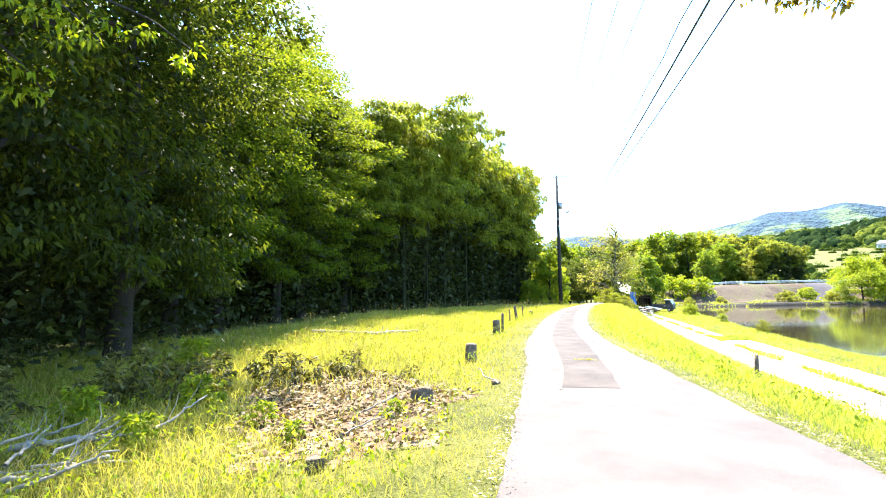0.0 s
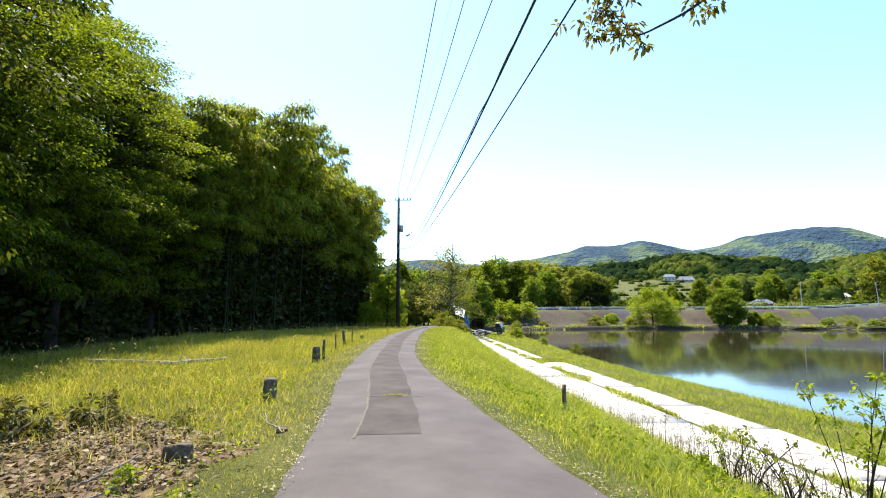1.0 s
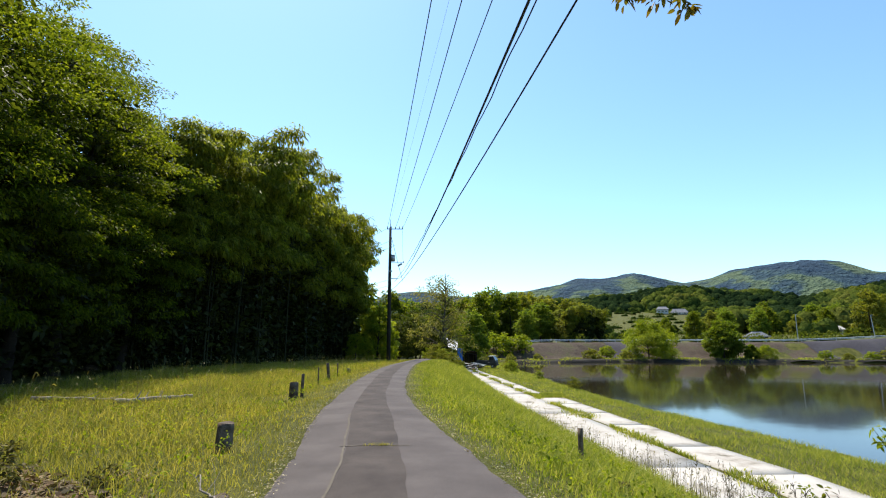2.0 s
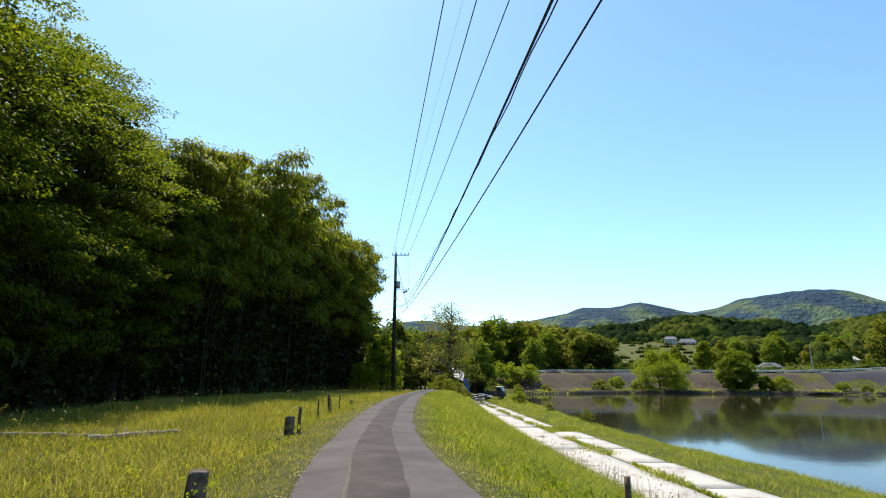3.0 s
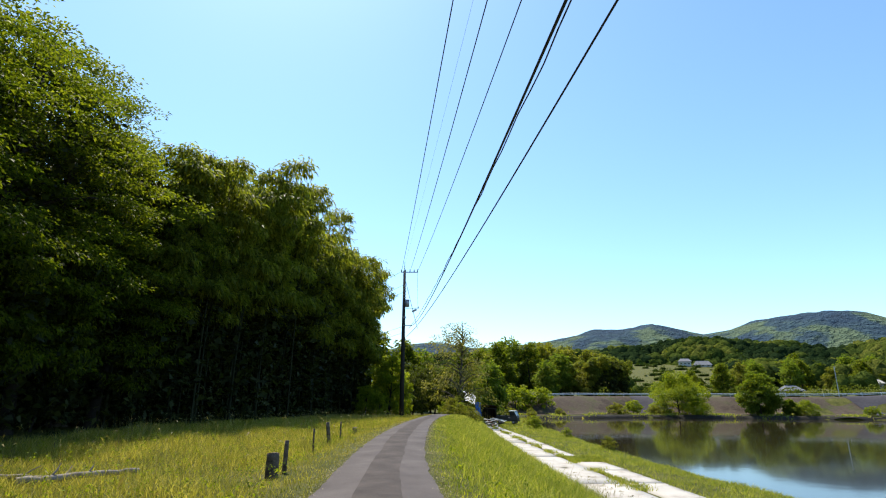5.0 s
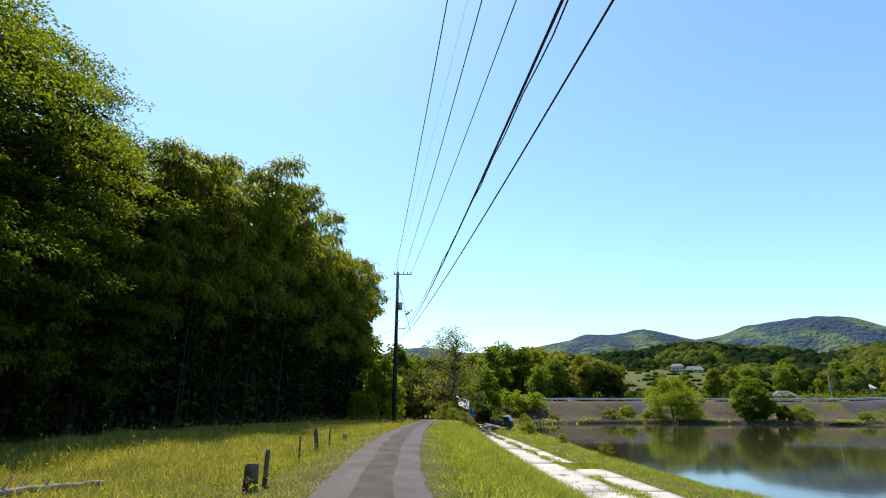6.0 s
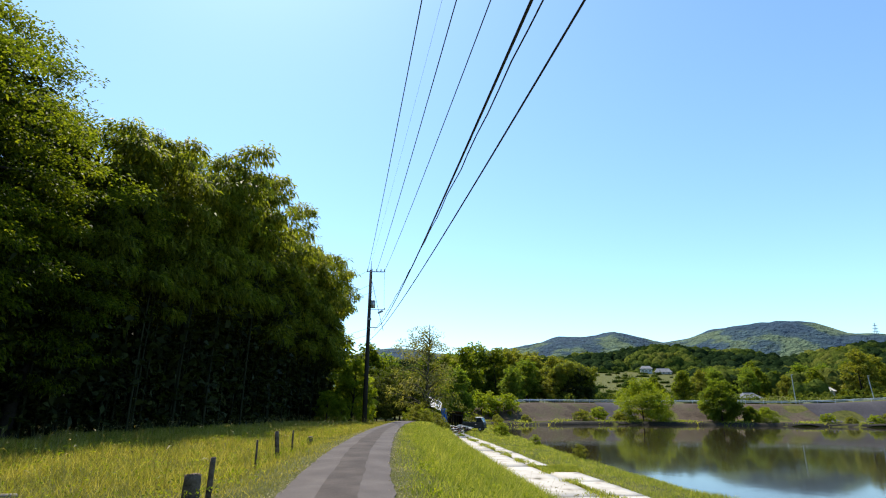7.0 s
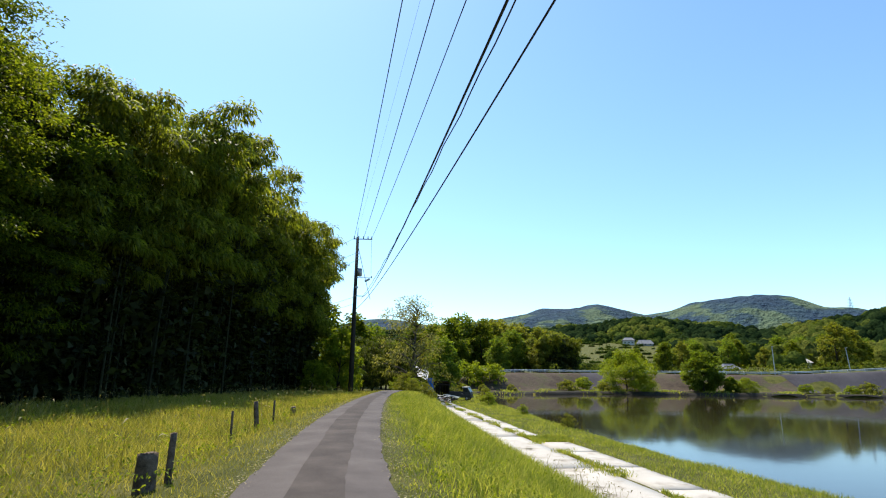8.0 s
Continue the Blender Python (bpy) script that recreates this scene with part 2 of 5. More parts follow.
def land(x, y):
    x, y = np.asarray(x, float), np.asarray(y, float)
    zr = road_z(y)
    left, right, sn, sf, sh = road_left(y), road_right(y), slab_near(y), slab_far(y), shore_near(y)
    z = zr - 0.02 + 0 * x
    # meadow and wood floor
    dl = left - x
    z = z + np.where(dl > 0, -0.25 * smooth_step(0.15, 1.9, dl) + 0.05 * wave_noise(x, y, 3, 4.0) * smooth_step(0.3, 1.5, dl) + 1.2 * smooth_step(11, 40, dl), 0)
    # bank down to the slab, slab bed, shore
    dr = x - right
    s = smooth_step(0.0, 1.0, np.clip((dr - 0.35) / np.maximum(sn - right - 0.35, 0.1), 0, 1) * 0.93 + 0.07 * (dr > 0.35))
    bank = zr - 0.02 + (SLAB_Z - 0.06 - zr) * np.clip((dr - 0.35) / np.maximum(sn - right - 0.35, 0.1), 0, 1) ** 1.15
    z = np.where(dr > 0.35, bank + 0.05 * wave_noise(x, y, 5, 2.5) * smooth_step(0.5, 1.5, dr) * (x < sn - 0.3), z)
    z = np.where(x > sn, SLAB_Z - 0.06, z)
    z = np.where(x > sf, SLAB_Z - 0.03 + 0.06 * wave_noise(x, y, 8, 3), z)
    t = np.clip((x - sf - 1.0) / np.maximum(sh - sf - 1.0, 0.5), 0, 3)
    z = np.where(x > sf + 1.0, SLAB_Z - 0.03 + (WATER_Z - SLAB_Z + 0.03) * t ** 1.5 + 0.06 * wave_noise(x, y, 8, 3), z)
    z = np.maximum(z, -5.0)
    # far shore: a low shelf and the embankment that carries the far road
    d = y - shore_far(x) + 0.8 * wave_noise(x, y, 11, 14)
    top = 1.0 + 2.6 * smooth_step(85, 150, x) - 1.6 * smooth_step(30, 5, x)
    far = -5.0 + (WATER_Z + 0.6 + 5.0) * smooth_step(-2.5, 0.8, d)
    far = far + (top - WATER_Z - 0.6) * smooth_step(6, 15, d)
    beyond = smooth_step(-2.5, 0, d) * smooth_step(0, 14, x)
    z = np.where(d > -2.5, z * (1 - beyond) + far * beyond, z)
    # right-hand end of the pond, and the ground behind
    z = np.maximum(z, -5 + 8 * smooth_step(235, 260, x))
    back = smooth_step(-40, -60, y)
    z = z * (1 - back) + 0.0 * back
    # rising country further off
    z = z + 26 * smooth_step(200, 520, y) * smooth_step(20, 120, x)
    return z


def axis_steps(lo, hi, fine, reach, grow=1.22):
    a = list(np.arange(lo, hi + fine * 0.5, fine))
    s = fine
    while a[-1] < reach:
        s *= grow
        a.append(a[-1] + s)
    s = fine
    while a[0] > -reach:
        s *= grow
        a.insert(0, a[0] - s)
    return np.array(a)


def sheet(xs, ys, f):
    X, Y = np.meshgrid(xs, ys)
    v = np.stack([X, Y, f(X, Y)], -1).reshape(-1, 3)
    n, m = len(xs), len(ys)
    i = (np.arange(m - 1)[:, None] * n + np.arange(n - 1)[None, :]).reshape(-1, 1)
    return v, np.concatenate([i, i + 1, i + n + 1, i + n], 1)


gx = axis_steps(-16, 26, 0.45, 4300, 1.12)
gy = axis_steps(-9, 130, 0.7, 4300, 1.14)
v, f = sheet(gx, gy, land)
ground = new("ground", mesh_np("ground", v, f, M_GROUND, True))
tagged(ground, "green meadow and grassy bank beside a country lane", "ground", kind="structure")

v, f = sheet(np.linspace(4, 262, 3), np.linspace(-62, 150, 3), lambda x, y: WATER_Z + 0 * x)
water = tagged(new("water", mesh_np("water", v, f, M_WATER)), "still brown-green pond mirroring trees and sky", "water", kind="structure")

ry = np.concatenate([np.arange(-30, 64, 0.12)])
def strip(ys, a, b, nx, lift):
    u = np.linspace(0, 1, nx)
    X = a(ys)[:, None] * (1 - u) + b(ys)[:, None] * u
    Y = np.repeat(ys[:, None], nx, 1)
    Z = road_z(Y) + lift + 0.035 * (1 - (2 * u - 1) ** 2)
    v = np.stack([X, Y, Z], -1).reshape(-1, 3)
    n, m = nx, len(ys)
    i = (np.arange(m - 1)[:, None] * n + np.arange(n - 1)[None, :]).reshape(-1, 1)
    return v, np.concatenate([i, i + 1, i + n + 1, i + n], 1)

v, f = strip(ry, lambda y: road_left(y) - 0.03 + 0.03 * wave_noise(y, 0 * y, 41, 2.2) + 0.018 * wave_noise(y, 0 * y, 42, 0.5), lambda y: road_right(y) + 0.03 * wave_noise(y, 0 * y, 43, 2.2) + 0.018 * wave_noise(y, 0 * y, 44, 0.5), 9, 0.0)
road = tagged(new("road", mesh_np("road", v, f, M_ASPHALT, True)), "narrow worn grey asphalt lane", "road", kind="structure")

def patch_left(y):
    return eased(y, [3.4, 6.2, 9.9, 12.8, 22, 34, 48], [-0.62, -0.85, -1.36, -1.58, -2.0, -1.95, -1.75])


def patch_right(y):
    return eased(y, [3.4, 6.2, 9.9, 12.8, 22, 34, 48], [0.16, -0.17, -0.56, -0.95, -1.36, -1.38, -1.25])


def strip_on_road(ys, a, b, nx, lift):
    """A thin layer that follows the road's camber."""
    u = np.linspace(0, 1, nx)
    X = a(ys)[:, None] * (1 - u) + b(ys)[:, None] * u
    Y = np.repeat(ys[:, None], nx, 1)
    w = (X - road_left(Y)) / (road_right(Y) - road_left(Y))
    Z = road_z(Y) + lift + 0.035 * (1 - (2 * w - 1) ** 2)
    v = np.stack([X, Y, Z], -1).reshape(-1, 3)
    n, m = nx, len(ys)
    i = (np.arange(m - 1)[:, None] * n + np.arange(n - 1)[None, :]).reshape(-1, 1)
    return v, np.concatenate([i, i + 1, i + n + 1, i + n], 1)


def ragged(y, seed):
    return 0.014 * wave_noise(y, 0 * y, seed, 0.9) + 0.02 * wave_noise(y, 0 * y, seed + 1, 3.0)


v, f = strip_on_road(np.arange(3.45, 48, 0.12), lambda y: patch_left(y) + ragged(y, 5), lambda y: patch_right(y) + ragged(y, 8), 5, 0.004)
child("asphalt_patch", mesh_np("asphalt_patch", v, f, M_PATCH, True), road, "darker repaired strip of asphalt")
M_SEAM = surface("pale_seam_grit", [(0.3, (0.12, 0.104, 0.085)), (0.7, (0.18, 0.158, 0.128))], 3, 90, 0.95, 0.4, 0.004)
v, f = strip_on_road(np.arange(3.3, 9.5, 0.1), lambda y: patch_left(y) - 0.02 + ragged(y, 15) - 0.012 * np.abs(wave_noise(y, 0 * y, 4, 0.7)), lambda y: patch_left(y) + 0.004 + ragged(y, 15), 3, 0.008)
child("seam", mesh_np("seam", v, f, M_SEAM, True), road, "pale gritty seam in the asphalt")
u = np.linspace(-0.95, 0.0, 40)
w = (u - road_left(6.16)) / (road_right(6.16) - road_left(6.16))
yc = 6.16 + 0.02 * np.sin(u * 9)
z = road_z(yc) + 0.009 + 0.035 * (1 - (2 * w - 1) ** 2)
v = np.concatenate([np.stack([u, yc - 0.018, z], -1), np.stack([u, yc + 0.018, z], -1)])
k = np.arange(39)[:, None]
child("seam", mesh_np("seam", v, np.concatenate([k, k + 1, k + 41, k + 40], 1), M_SEAM, True), road, "pale gritty seam in the asphalt")

# ---------------------------------------------------------------- trees
def clump_leaves(rng, centres, radii, per, length, width, flat=0.55, droop=0.25, out=None, full=False):
    """Leaves in loose flattened clumps round centres."""
    n = len(centres) * per
    c = np.repeat(centres, per, 0)
    r = np.repeat(radii, per)[:, None]
    d = unit(rng.normal(size=(n, 3))) * rng.uniform(0.15, 1, (n, 1)) ** 0.6
    d[:, 2] *= flat
    ax = d + rng.normal(size=(n, 3)) * 0.5
    if out is not None:
        ax = ax + np.repeat(out, per, 0) * 0.6
    ax[:, 2] -= 0.15
    return leaves(rng, c + d * r, ax, length, width, droop, full)


def crown_shape(rng, clumps, height, spread, low, style):
    """Centres of leaf clumps. 'wall': a full crown down to the ground; 'round': a dome of lobes; 'open': sparse ends."""
    if style == "wall":
        # layered sprays that reach outwards and sag, with dark gaps between them
        n = 74
        k = np.arange(clumps) % n
        h = np.linspace(0, 1, n) ** 0.9 + rng.uniform(-0.02, 0.02, n)
        a = np.arange(n) * 2.4 + rng.uniform(-0.5, 0.5, n)
        prof = np.interp(h, [0, 0.12, 0.4, 0.68, 0.9, 1.0], [0.5, 0.66, 0.9, 1.0, 0.66, 0.22])
        reach = spread * prof * rng.uniform(0.72, 1.2, n)
        s = rng.uniform(0.3, 1.0, clumps) ** 0.7
        r = reach[k] * s
        side = rng.normal(size=clumps) * 0.17 * spread * (0.35 + 0.65 * np.sin(s * 3.0))
        x = np.cos(a[k]) * r - np.sin(a[k]) * side
        y = np.sin(a[k]) * r + np.cos(a[k]) * side
        z = low + np.clip(h[k], 0, 1) * (height - low) * 0.97 + 0.10 * spread * np.sin(s * 2.6) - 0.13 * spread * s ** 2 + rng.normal(size=clumps) * 0.025 * spread
        return np.stack([x, y, z], -1)
    n = 13
    la = np.arange(n) * 2.4 + rng.uniform(-0.3, 0.3, n)
    lh = np.clip(np.linspace(0.12, 0.86, n) + rng.uniform(-0.06, 0.06, n), 0, 1)
    lr = spread * 0.62 * np.sin(np.clip(lh + 0.18, 0, 1) * np.pi) ** 0.6
    lob = np.stack([np.cos(la) * lr, np.sin(la) * lr, low + lh * (height - low) * 0.92], -1)
    size = spread * rng.uniform(0.3, 0.5, n)
    k = rng.randint(0, n, clumps)
    d = unit(rng.normal(size=(clumps, 3)))
    d[:, 2] *= 0.8
    c = lob[k] + d * size[k][:, None] * rng.uniform(0.55, 1.05, (clumps, 1))
    c[:, 2] = np.clip(c[:, 2], low * 0.6, height)
    return c


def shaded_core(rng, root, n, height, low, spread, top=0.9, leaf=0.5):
    """Leaves added deep inside a crown, coloured dark for shade; they keep its underside in shade."""
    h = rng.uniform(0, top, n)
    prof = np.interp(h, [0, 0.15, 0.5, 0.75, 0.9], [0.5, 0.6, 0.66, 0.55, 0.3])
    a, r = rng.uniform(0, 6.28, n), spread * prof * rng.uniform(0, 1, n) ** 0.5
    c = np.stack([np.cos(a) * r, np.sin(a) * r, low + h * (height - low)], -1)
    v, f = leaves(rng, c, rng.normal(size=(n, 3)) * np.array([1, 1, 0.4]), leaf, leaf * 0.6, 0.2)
    child("inner_leaves", mesh_np("inner_leaves", v, f, M_SHADE_LEAF), root, "added inner leaves with shade put into their colour")


def broad_tree(name, seed, height, spread, low, clumps, per, leaf, mat, label, category="tree", bark=None, style="round", flat=0.5, limbs=16, ratio=0.5, full=False):
    """Tapered trunk with limbs, and a crown of many small leaves in clumps."""
    rng = np.random.RandomState(seed)
    root = thing(name, Matrix(), label, category)
    hs = np.linspace(0, 1, 9)
    sway = np.stack([np.sin(hs * 3 + seed) * 0.03 * height - np.sin(seed) * 0.03 * height, np.cos(hs * 2.3 + seed) * 0.03 * height - np.cos(seed) * 0.03 * height, hs * height * 0.93 - 0.3], -1)
    rad = 0.016 * height * (1 - hs * 0.88) + 0.015
    rad[0] *= 1.4
    pieces = [tube(sway, rad, 9)]
    c = crown_shape(rng, clumps, height, spread, low, style)
    for k in range(limbs):
        e = c[rng.randint(0, clumps)]
        h = np.clip((e[2] - 0.25 * np.hypot(e[0], e[1])) / height, 0.12, 0.85)
        b = np.array([np.interp(h, hs * 0.93, sway[:, i]) for i in range(3)])
        u = np.linspace(0, 1, 6)[:, None]
        pts = b * (1 - u) + e * u + np.array([0, 0, 1]) * np.sin(u * 3.1) * 0.04 * height
        pieces.append(tube(pts, np.linspace(0.007 * height, 0.01, 6), 5))
    v, f = join(pieces)
    child("trunk", mesh_np("trunk", v, f, bark or M_BARK, True), root)
    out = unit(c - np.array([0, 0, height * 0.45]))
    v, f = clump_leaves(rng, c, rng.uniform(0.6, 1.15, clumps) * spread * 0.17, per, leaf, leaf * ratio, flat, 0.3, out, full)
    child("crown", mesh_np("crown", v, f, mat), root)
    return root


def bamboo(name, seed, height, culms, heads, per, label, leaf=0.3):
    """Culms bare below that nod at the top, carrying rounded heads of narrow drooping leaves."""
    rng = np.random.RandomState(seed)
    root = thing(name, Matrix(), label, "bamboo")
    fs = []
    for k in range(culms):
        a, r = rng.uniform(0, 6.28), rng.uniform(0.2, 1.9)
        base = np.array([np.cos(a) * r, np.sin(a) * r, -0.3])
        h = height * rng.uniform(0.8, 1.0)
        bend = rng.uniform(1.0, 2.8)
        az = a + rng.uniform(-0.8, 0.8)
        u = np.linspace(0, 1, 12)
        pts = base + np.stack([np.cos(az) * bend * u ** 3, np.sin(az) * bend * u ** 3, h * (u - 0.08 * u ** 5)], -1)
        v, f = tube(pts, 0.055 * (1 - u * 0.85), 6)
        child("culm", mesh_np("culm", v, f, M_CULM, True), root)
        # rounded heads on the upper half, the largest below the nodding tip
        hw = np.concatenate([rng.uniform(0.42, 0.8, heads - 2), [0.86, 0.95]])
        for w in hw:
            aa = rng.uniform(0, 6.28)
            p = np.array([np.interp(w, u, pts[:, i]) for i in range(3)])
            reach = np.interp(w, [0.4, 0.7, 0.9, 1.0], [1.2, 1.3, 0.7, 0.2]) * rng.uniform(0.5, 1.1)
            size = np.interp(w, [0.4, 0.65, 0.9, 1.0], [0.95, 1.35, 1.2, 0.8]) * rng.uniform(0.8, 1.2)
            c = p + np.array([np.cos(aa) * reach, np.sin(aa) * reach, 0])
            sprays = max(8, per // 13)
            d = unit(rng.normal(size=(sprays, 3)))
            d[:, 2] = np.abs(d[:, 2]) * 0.95 - 0.25
            tip = c + d * size * rng.uniform(0.55, 1.05, (sprays, 1)) * np.array([1, 1, 0.72])
            out = d * np.array([1, 1, 0.3]) + np.array([0, 0, -0.42])
            fs.append(clump_leaves(rng, tip, rng.uniform(0.22, 0.42, sprays), 13, leaf, leaf * 0.3, 0.5, 0.42, out))
        # the feathery leader
        w = rng.uniform(0.9, 1.0, 8)
        tip = np.stack([np.interp(w, u, pts[:, i]) for i in range(3)], -1) + rng.normal(size=(8, 3)) * 0.25
        fs.append(clump_leaves(rng, tip, np.full(8, 0.3), 7, leaf, leaf * 0.25, 0.6, 0.5))
    v, f = join(fs)
    child("crown", mesh_np("crown", v, f, M_BAMBOO), root)
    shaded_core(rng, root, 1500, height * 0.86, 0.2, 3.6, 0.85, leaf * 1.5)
    return root


def plant_copies(kinds, spots, group):
    """Stands the first use of each kind in place and copies the rest."""
    used = set()
    for k, (x, y, turn, s) in spots:
        m = pose(x, y, float(land(x, y)), 0, 0, turn)
        ob = kinds[k]
        if k in used:
            c = copy_thing(ob, m)
        else:
            ob.matrix_basis = m
            used.add(k)
            c = ob
        c.scale = (s, s, s)
        tagged(c, group=group)


rs = np.random.RandomState(5)
wood = [broad_tree("forest_tree", 11 + k, 14.0, 4.3, 2.0, 700, 60, 0.14, M_LEAF, "tall broadleaf tree with dense green foliage at the wood's edge", style="wall", flat=0.3) for k in range(3)]
wood.append(broad_tree("forest_tree", 19, 14.0, 4.5, 2.0, 700, 56, 0.14, M_SHADE_EVERGREEN, "evergreen tree at the wood's edge, deep shade put into its leaf colour", style="wall", flat=0.3))
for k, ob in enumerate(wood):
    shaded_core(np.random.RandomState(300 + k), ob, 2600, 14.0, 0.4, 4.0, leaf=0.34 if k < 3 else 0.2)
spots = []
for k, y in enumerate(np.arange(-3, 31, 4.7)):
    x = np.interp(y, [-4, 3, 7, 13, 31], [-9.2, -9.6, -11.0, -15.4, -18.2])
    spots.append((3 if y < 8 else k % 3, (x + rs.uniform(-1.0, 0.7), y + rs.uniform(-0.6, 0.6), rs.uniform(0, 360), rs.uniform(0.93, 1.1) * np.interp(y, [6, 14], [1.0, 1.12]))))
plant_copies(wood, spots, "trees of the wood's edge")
# Rows behind the edge: interior shade comes from their dark leaf colour.
inner = [broad_tree("forest_tree", 31 + k, 14.0, 4.2, 0.2, 230, 11, 0.72, M_SHADE_LEAF, "leafy forest tree deep in the wood, shade put into its leaf colour", style="wall", flat=0.5, limbs=6, ratio=0.6) for k in range(2)]
spots = []
for row, (x0, s) in enumerate(((-22, 1.05), (-28, 1.1), (-36, 1.2))):
    for k, y in enumerate(np.arange(-16 + row * 2, 78, 6.3)):
        spots.append(((k + row) % 2, (x0 + rs.uniform(-1, 1) - 0.04 * max(0, 20 - y) + 0.03 * max(0, y - 30), y + rs.uniform(-1, 1), rs.uniform(0, 360), s * rs.uniform(0.92, 1.08))))
spots += [(0, (-14.5, 70, 20, 1.0)), (1, (-14.5, 78, 200, 0.8)), (0, (-15, 62, 90, 1.0)), (1, (-12.5, 69.5, 140, 0.7)), (0, (-16.5, 54, 10, 1.0))]
plant_copies(inner, spots, "trees deep in the wood")
groves = [bamboo("bamboo_clump", 40 + k, 15.4, 9, 7, 430, "tall bamboo clump with nodding feathery tops") for k in range(3)]
spots = []
for k, y in enumerate(np.arange(31.5, 72, 3.3)):
    x = np.interp(y, [30, 45, 60, 75], [-16.8, -15.6, -13.5, -12.0])
    spots.append((k % 3, (x + rs.uniform(-0.5, 0.5), y + rs.uniform(-0.5, 0.5), rs.uniform(0, 360), np.interp(y, [30, 34, 42, 55, 66, 76], [1.26, 1.26, 1.36, 1.48, 1.39, 1.2]) * rs.uniform(0.9, 1.08))))
plant_copies(groves, spots, "bamboo grove")
# Shrubs added to fill the foot of the wood, shade in their colour.
shrubs = [broad_tree("undergrowth_shrub", 61 + k, 4.4, 2.6, 0.1, 110, 36, 0.17, M_SHADE_LEAF, "leafy undergrowth shrub, the wood's shade put into its leaf colour", "shrub", style="round", limbs=8) for k in range(2)]
spots = []
for k, y in enumerate(np.arange(-5, 78, 3.4)):
    x = np.interp(y, [-6, 5, 15, 31, 45, 60, 76], [-10.5, -12.6, -16.0, -17.4, -15.6, -13.2, -11.2])
    spots.append((k % 2, (x + rs.uniform(-2.4, -0.8), y + rs.uniform(-0.8, 0.8), rs.uniform(0, 360), rs.uniform(0.6, 1.15))))
plant_copies(shrubs, spots, "undergrowth along the wood")

# fresh green young trees by the pole
young = [broad_tree("young_tree", 81 + k, 6.8, 2.5, 0.4, 190, 40, 0.24, M_FRESH, "bright green young tree at the end of the bamboo", limbs=12) for k in range(2)]
plant_copies(young, [(0, (-6.8, 67, 20, 1.15)), (1, (-6.2, 71, 130, 1.0)), (0, (-7.6, 73, 200, 1.2)), (1, (-8.8, 62.5, 80, 0.55)), (0, (-7.2, 61.5, 300, 0.4))], "young trees by the lane")

# the wood beyond the bend and behind the pond's corner
far_wood = [broad_tree("woodland_tree", 91 + k, 17, 6.2, 0.3, 330, 15, 0.76, (M_WOODS, M_OLIVE, M_LEAF)[k], ("dark green woodland tree", "olive-green woodland tree in spring leaf", "deep green woodland tree")[k] + " behind the pond", limbs=10, ratio=0.6) for k in range(3)]
spots = [(0, (-3, 108, 0, 0.8)), (2, (3, 112, 40, 0.85)), (0, (9, 118, 80, 0.72)), (2, (-8, 104, 70, 0.8)), (2, (-13, 98, 10, 0.9)), (0, (-1, 96, 50, 0.5)),
         (2, (14, 150, 0, 0.95)), (0, (18.6, 162, 100, 1.14)), (1, (23, 168, 30, 1.05)), (0, (13, 172, 60, 1.05)), (1, (36, 168, 80, 0.9)), (2, (24, 158, 200, 0.95)), (1, (29, 170, 20, 0.98)), (0, (33, 160, 60, 0.8)), (1, (38, 172, 300, 0.92)),
         (1, (44, 170, 140, 0.85)), (2, (10, 160, 220, 0.95)), (1, (34, 182, 10, 1.05)), (2, (4, 145, 130, 0.9)), (0, (-6, 135, 130, 0.9)), (1, (50, 176, 40, 0.8)), (0, (27, 150, 310, 0.62)), (1, (40, 156, 90, 0.55))]
plant_copies(far_wood, spots, "woodland behind the pond")
grove = bamboo("bamboo_clump", 47, 13.0, 9, 5, 160, "yellowed bamboo grove beside the far road", 0.5)
plant_copies([grove], [(0, (46.5, 158, 0, 1.0)), (0, (50, 160, 90, 0.9)), (0, (43.5, 157, 180, 0.95)), (0, (52, 163, 40, 0.8)), (0, (40.5, 160, 240, 0.9))], "far bamboo grove")

# far bushes on the embankment and along the shore
big_bush = [broad_tree("bush", 71 + k, (9.2, 8.4)[k], (7.0, 3.9)[k], 0.3, 420, 46, 0.34, (M_FRESH, M_SPRING)[k], ("round yellow-green bush", "upright leafy green bush")[k] + " on the far pond shore", "bush", limbs=12) for k in range(2)]
plant_copies(big_bush, [(0, (51.0, 124.0, 0, 0.98)), (1, (67.7, 122.0, 60, 1.2)), (0, (76, 119.5, 200, 0.35)), (1, (73.2, 120.5, 200, 0.45))], "bushes on the far shore")
low_bush = [broad_tree("shore_shrub", 76 + k, 2.4, 2.2, 0.1, 80, 26, 0.3, (M_FRESH, M_OLIVE)[k], ("low green shrub", "low olive shrub")[k] + " at the water's edge", "shrub", limbs=6) for k in range(2)]
spots = [(0, (15.4, 125.5, 0, 1.95)), (0, (20.5, 126, 40, 1.7)), (1, (38, 126, 0, 1.0)), (0, (42, 127, 90, 1.2)), (1, (46, 125, 30, 0.8)), (1, (24, 120, 60, 0.6)), (1, (17.5, 117, 100, 0.6)), (1, (12.5, 111, 10, 0.8))]
for k, x in enumerate(np.arange(88, 150, 4.6)):
    spots.append((k % 2, (x, float(shore_far(x)) + 1.5 + rs.uniform(0, 2.5), rs.uniform(0, 360), rs.uniform(0.5, 1.1))))
plant_copies(low_bush, spots, "shrubs along the far shore")

